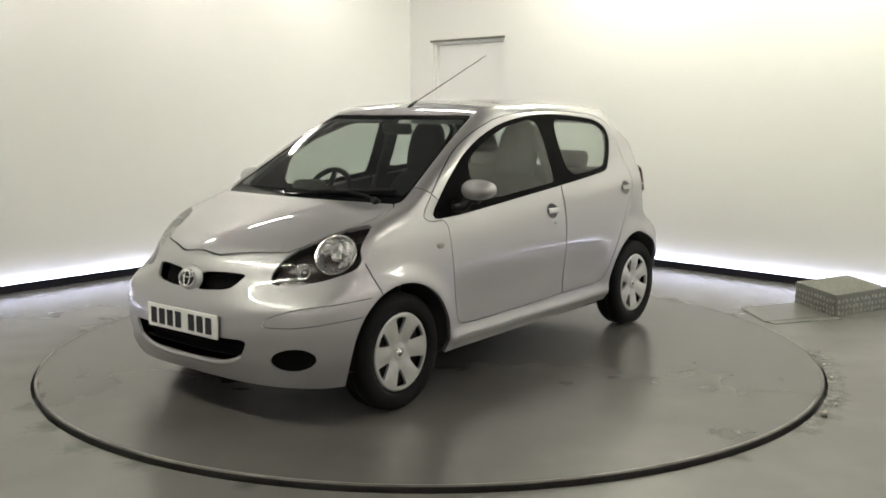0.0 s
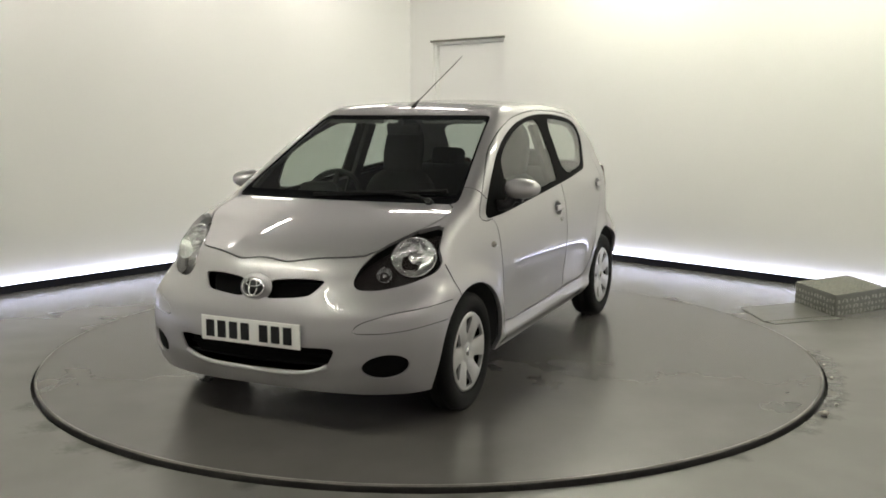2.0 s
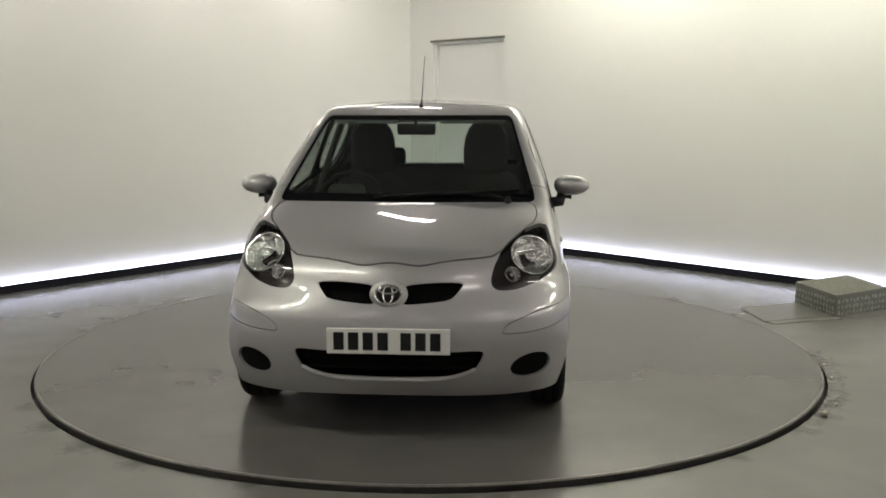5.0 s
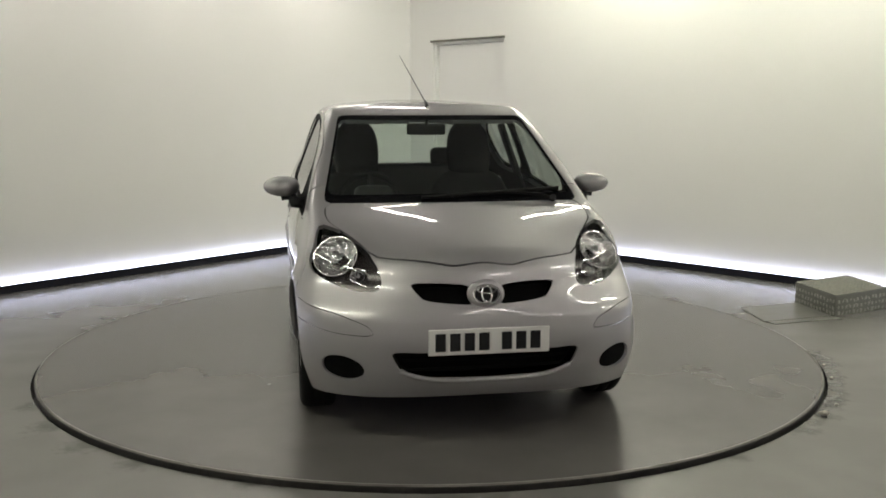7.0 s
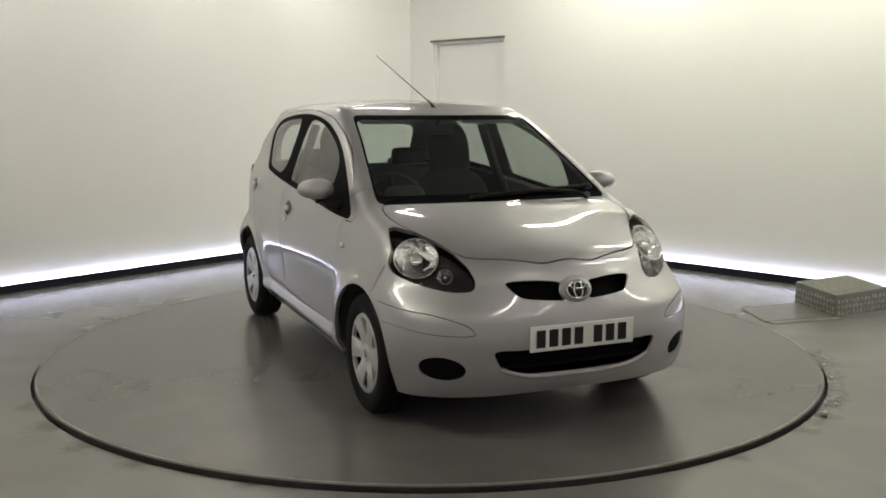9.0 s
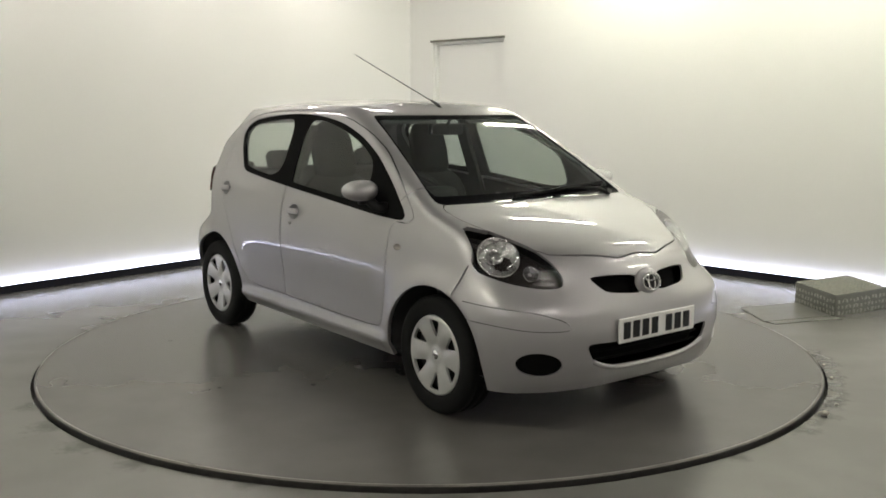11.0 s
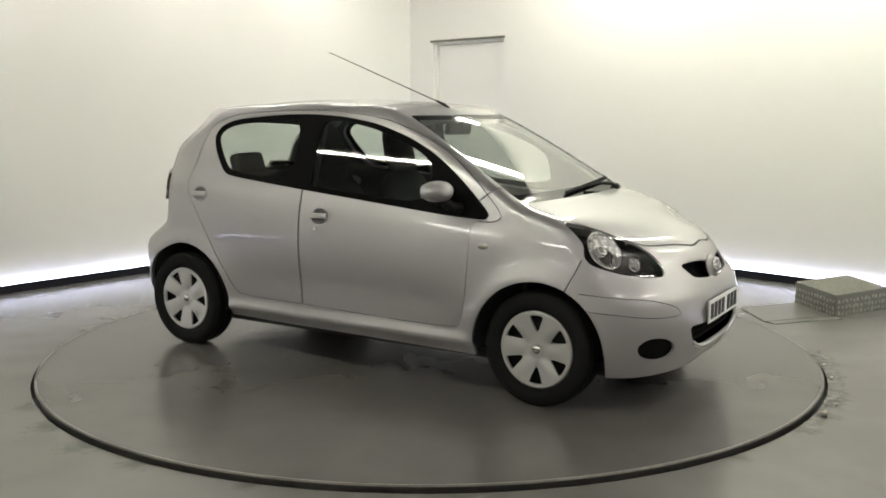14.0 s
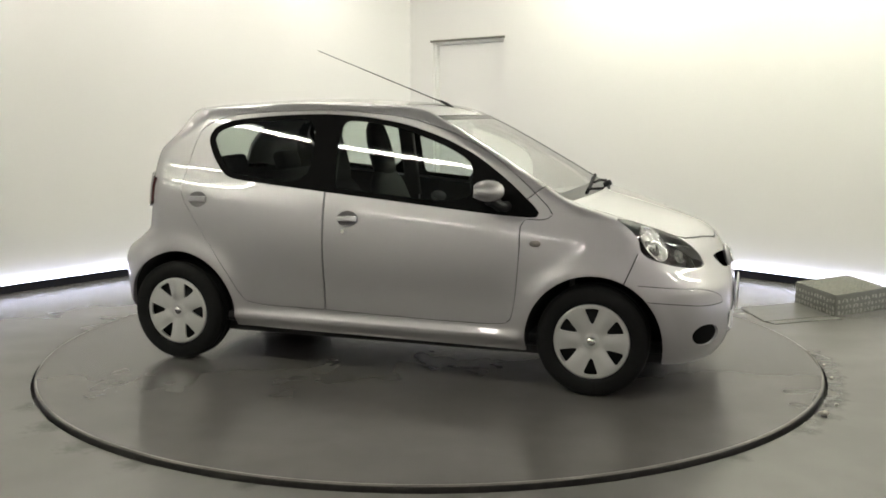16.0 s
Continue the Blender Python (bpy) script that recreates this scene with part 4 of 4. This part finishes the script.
    tilt = Matrix.Translation((bx + 0.016, 0, 0.632)) @ pose(0, 0, 0, 0, -14, 0)
    V, F = lathe([(0.0, 0.050), (0.003, 0.048), (0.003, 0.0)], 40, "z")
    part("badge_field", ([tilt @ Vector((z, y, x * 0.7)) for x, y, z in V], F), BLACK, boss, "", True)
    for w, hh, cz in ((0.056, 0.039, 0), (0.021, 0.036, 0), (0.038, 0.014, 0.018)):
        V, F = rod([(0.004, w * math.cos(a), cz + hh * math.sin(a)) for a in np.linspace(0, 2 * math.pi, 41)], 0.0045, 8)
        part("badge_oval", ([tilt @ Vector(v) for v in V], F), CHROME, boss, "", True)
    # aerial
    part("aerial_foot", rod([(0.145, 0, 1.412), (0.12, 0, 1.432), (0.07, -0.003, 1.456)], 0.013, 10, 0.5), BLACK, car, "", True)
    part("aerial", rod([(0.09, -0.001, 1.445), (-0.677, -0.049, 1.750)], 0.0035, 8, 0.6), BLACK, car, "thin raked roof aerial")
    # wipers
    for y0, y1 in ((0.555, -0.16),):
        pts = [(top_front(y, z) + 0.014, y, z + 0.004) for y, z in zip(np.linspace(y0, y1, 13), np.linspace(1.004, 0.972, 13))]
        part("wiper", rod(pts, 0.011, 8, 0.8), RUBBER, car, "black wiper blade")
        mid = pts[7]
        arm = part("wiper_arm", rod([(top_front(0.50, 0.958) + 0.018, 0.50, 0.962), (top_front(0.44, 0.972) + 0.034, 0.44, 0.984), (top_front(0.3, 0.985) + 0.04, 0.3, 0.996), (mid[0] + 0.014, mid[1], mid[2] + 0.004)], 0.010, 8, 0.7), RUBBER, car, "black wiper arm")
        part("pivot_cap", rod([(top_front(0.50, 0.958) - 0.005, 0.50, 0.950), (top_front(0.50, 0.958) + 0.032, 0.50, 0.972)], 0.020, 14, 0.8), BLACK, arm)
    part("rear_axle", rod([(-1.24, -0.62, 0.26), (-1.20, 0.0, 0.25), (-1.24, 0.62, 0.26)], 0.035, 10), BLACK, car, "", True)
    part("underbody", box((2.95, 1.22, 0.09), (0.02, 0, 0.197), 0.025), BLACK, car)
    cabin(car, skin)
    return tagged(car, "silver five-door hatchback parked on the turntable", "car")


def top_front(y, z):
    x = np.linspace(0.3, 1.3, 1001)
    v = body(x, np.full_like(x, y), np.full_like(x, z))
    return float(x[len(x) - 1 - np.argmax(v[::-1] > 0)])


# ---- the drive box beside the turntable ----
def studs(origin, u, v, n, nu, nv, step):
    """Rows of raised lozenges on a plate, turned by turns."""
    V, F = [], []
    rnd = random.Random(nu * 100 + nv)
    for i in range(nu):
        for j in range(nv):
            c = origin + u * ((i + 0.5) * step) + v * ((j + 0.5) * step) + (u * rnd.uniform(-1, 1) + v * rnd.uniform(-1, 1)) * step * 0.12
            a, b = ((u + v), (u - v)) if (i + j) % 2 else ((u - v), (u + v))
            a, b = a.normalized() * (step * rnd.uniform(0.3, 0.55)), b.normalized() * (step * rnd.uniform(0.2, 0.42))
            k = len(V)
            V += [c + a, c + b, c - a, c - b, c + n * 0.0035]
            F += [(k, k + 1, k + 4), (k + 1, k + 2, k + 4), (k + 2, k + 3, k + 4), (k + 3, k, k + 4)]
    return V, F


BOX_PLAN = [Vector(p) for p in ((2.74, 1.34, 0), (2.81, 0.79, 0), (3.33, 1.10, 0), (3.26, 1.63, 0))]
def drive_box():
    b = new("drive_box")
    h = 0.155
    bm = bmesh.new()
    V, F = prism([(p.x, p.y) for p in BOX_PLAN], 0.0, h)
    vs = [bm.verts.new(v) for v in V]
    for f in F:
        bm.faces.new([vs[i] for i in f])
    bmesh.ops.recalc_face_normals(bm, faces=bm.faces)
    bmesh.ops.bevel(bm, geom=bm.edges[:], offset=0.004, segments=2, affect="EDGES")
    part("case", bm, STEEL, b)
    z = Vector((0, 0, 1))
    step = 0.042
    for p, q, up in ((BOX_PLAN[1], BOX_PLAN[0], None), (BOX_PLAN[2], BOX_PLAN[1], None), (BOX_PLAN[1], BOX_PLAN[0], BOX_PLAN[2] - BOX_PLAN[1])):
        u = q - p
        nu = int(u.length / step)
        u.normalize()
        if up is None:
            n, v, nv, o = z.cross(u) * -1, z, int(h / step), p.copy()
            n = n if n.dot(p - Vector((3.03, 1.2, 0))) > 0 else -n
        else:
            n, v, nv, o = z, up.normalized(), int(up.length / step), p + z * h
        me = studs(o + n * 0.0006, u, v, n, nu, nv, step)
        tagged(part("tread_pattern", me, STUD, b, "raised chequer pattern"), kind="stuff")
    b.location = (0, 0, FLOOR_Z)
    return tagged(b, "low box of worn chequer plate on the floor", "drive box")


def cover_plate():
    p = new("cover_plate")
    part("plate", prism([(2.25, 1.10), (2.265, 0.64), (2.80, 0.82), (2.735, 1.28)], 0.003, 0.008), PLATE, p)
    part("edge_strip", prism([(2.29, 0.645), (2.32, 0.57), (2.84, 0.745), (2.80, 0.812)], 0.0, 0.005), PLATE, p)
    part("packer", prism([(2.27, 1.07), (2.285, 0.67), (2.78, 0.84), (2.72, 1.25)], 0.0, 0.003), STEEL, p)
    p.location = (0, 0, FLOOR_Z)
    tagged(p, "flat grey steel cover plate beside the turntable", "cover plate")


def mortar_chip(x, y, r, seed):
    rnd = random.Random(seed)
    bm = bmesh.new()
    bmesh.ops.create_icosphere(bm, subdivisions=2, radius=r)
    for v in bm.verts:
        v.co *= rnd.uniform(0.72, 1.15)
        v.co.z *= 0.55
    low = min(v.co.z for v in bm.verts)
    me = bpy.data.meshes.new("mortar_chip")
    bm.to_mesh(me)
    bm.free()
    me.materials.append(CONCRETE)
    ob = new("mortar_chip", me)
    ob.location = (x, y, FLOOR_Z - low)
    tagged(ob, "small loose grey mortar chip on the floor", "rubble", "chips by the turntable")


def motions(car, table):
    rows_c, rows_t = [], []
    for i in range(33):
        t = i * 0.5
        a = -129.23 + 6.9629 * t - 0.0037 * t * t
        turn = pose(0, 0, 0, 0, 0, a)
        rows_c.append((t, turn @ pose(0, -0.046, 0.0)))
        rows_t.append((t, turn))
    walk(car, rows_c)
    walk(table, rows_t)


room()
skirting()
door_leaf()
for k in range(4):
    p = CORNER + ALONG_R * (3.35 + 1.75 * k) + IN_R * 0.78
    ceiling_light(p, 45.0, 1.4, TUBE)
# added fill, no known lamp: brightens the wall beside the door
ceiling_light(CORNER + ALONG_R * 2.3 + IN_R * 0.32, 45.0, 0.42, TUBE)
for k in range(3):
    p = CORNER + ALONG_L * (1.6 + 1.62 * k) + IN_L * 0.5
    ceiling_light(p, 49.5, 0.65, TUBE_DIM)
# the one at (3.2, -1.4) fits no reflection: added fill for the left doors
for x, y, turn, lit in ((-0.25, 2.1, -45.0, TUBE_DIM), (-3.3, -1.7, -33.0, TUBE), (-1.9, -2.6, -33.0, TUBE), (1.6, -3.3, 45.0, TUBE_DIM), (3.2, -1.4, 45.0, TUBE_DIM)):
    ceiling_light((x, y), turn, 1.5 if lit is TUBE else 0.85, lit)
# added fill: unseen strips along the south walls brighten the car's front
for a, inward in ((FAR_R, ALONG_L), (FAR_L, ALONG_R)):
    for k in range(4):
        ceiling_light(a + (BACK - a).normalized() * (1.9 + 2.2 * k) + inward * 0.5, math.degrees(math.atan2(BACK.y - a.y, BACK.x - a.x)), 1.5, TUBE_DIM)
drive_box()
cover_plate()
for i, (x, y, r) in enumerate(((1.851, -1.343, 0.022), (1.976, -1.19, 0.010), (2.15, -0.72, 0.009), (2.22, -0.45, 0.008))):
    mortar_chip(x, y, r, i)
table = turntable()
car = hatch_car()
motions(car, table)
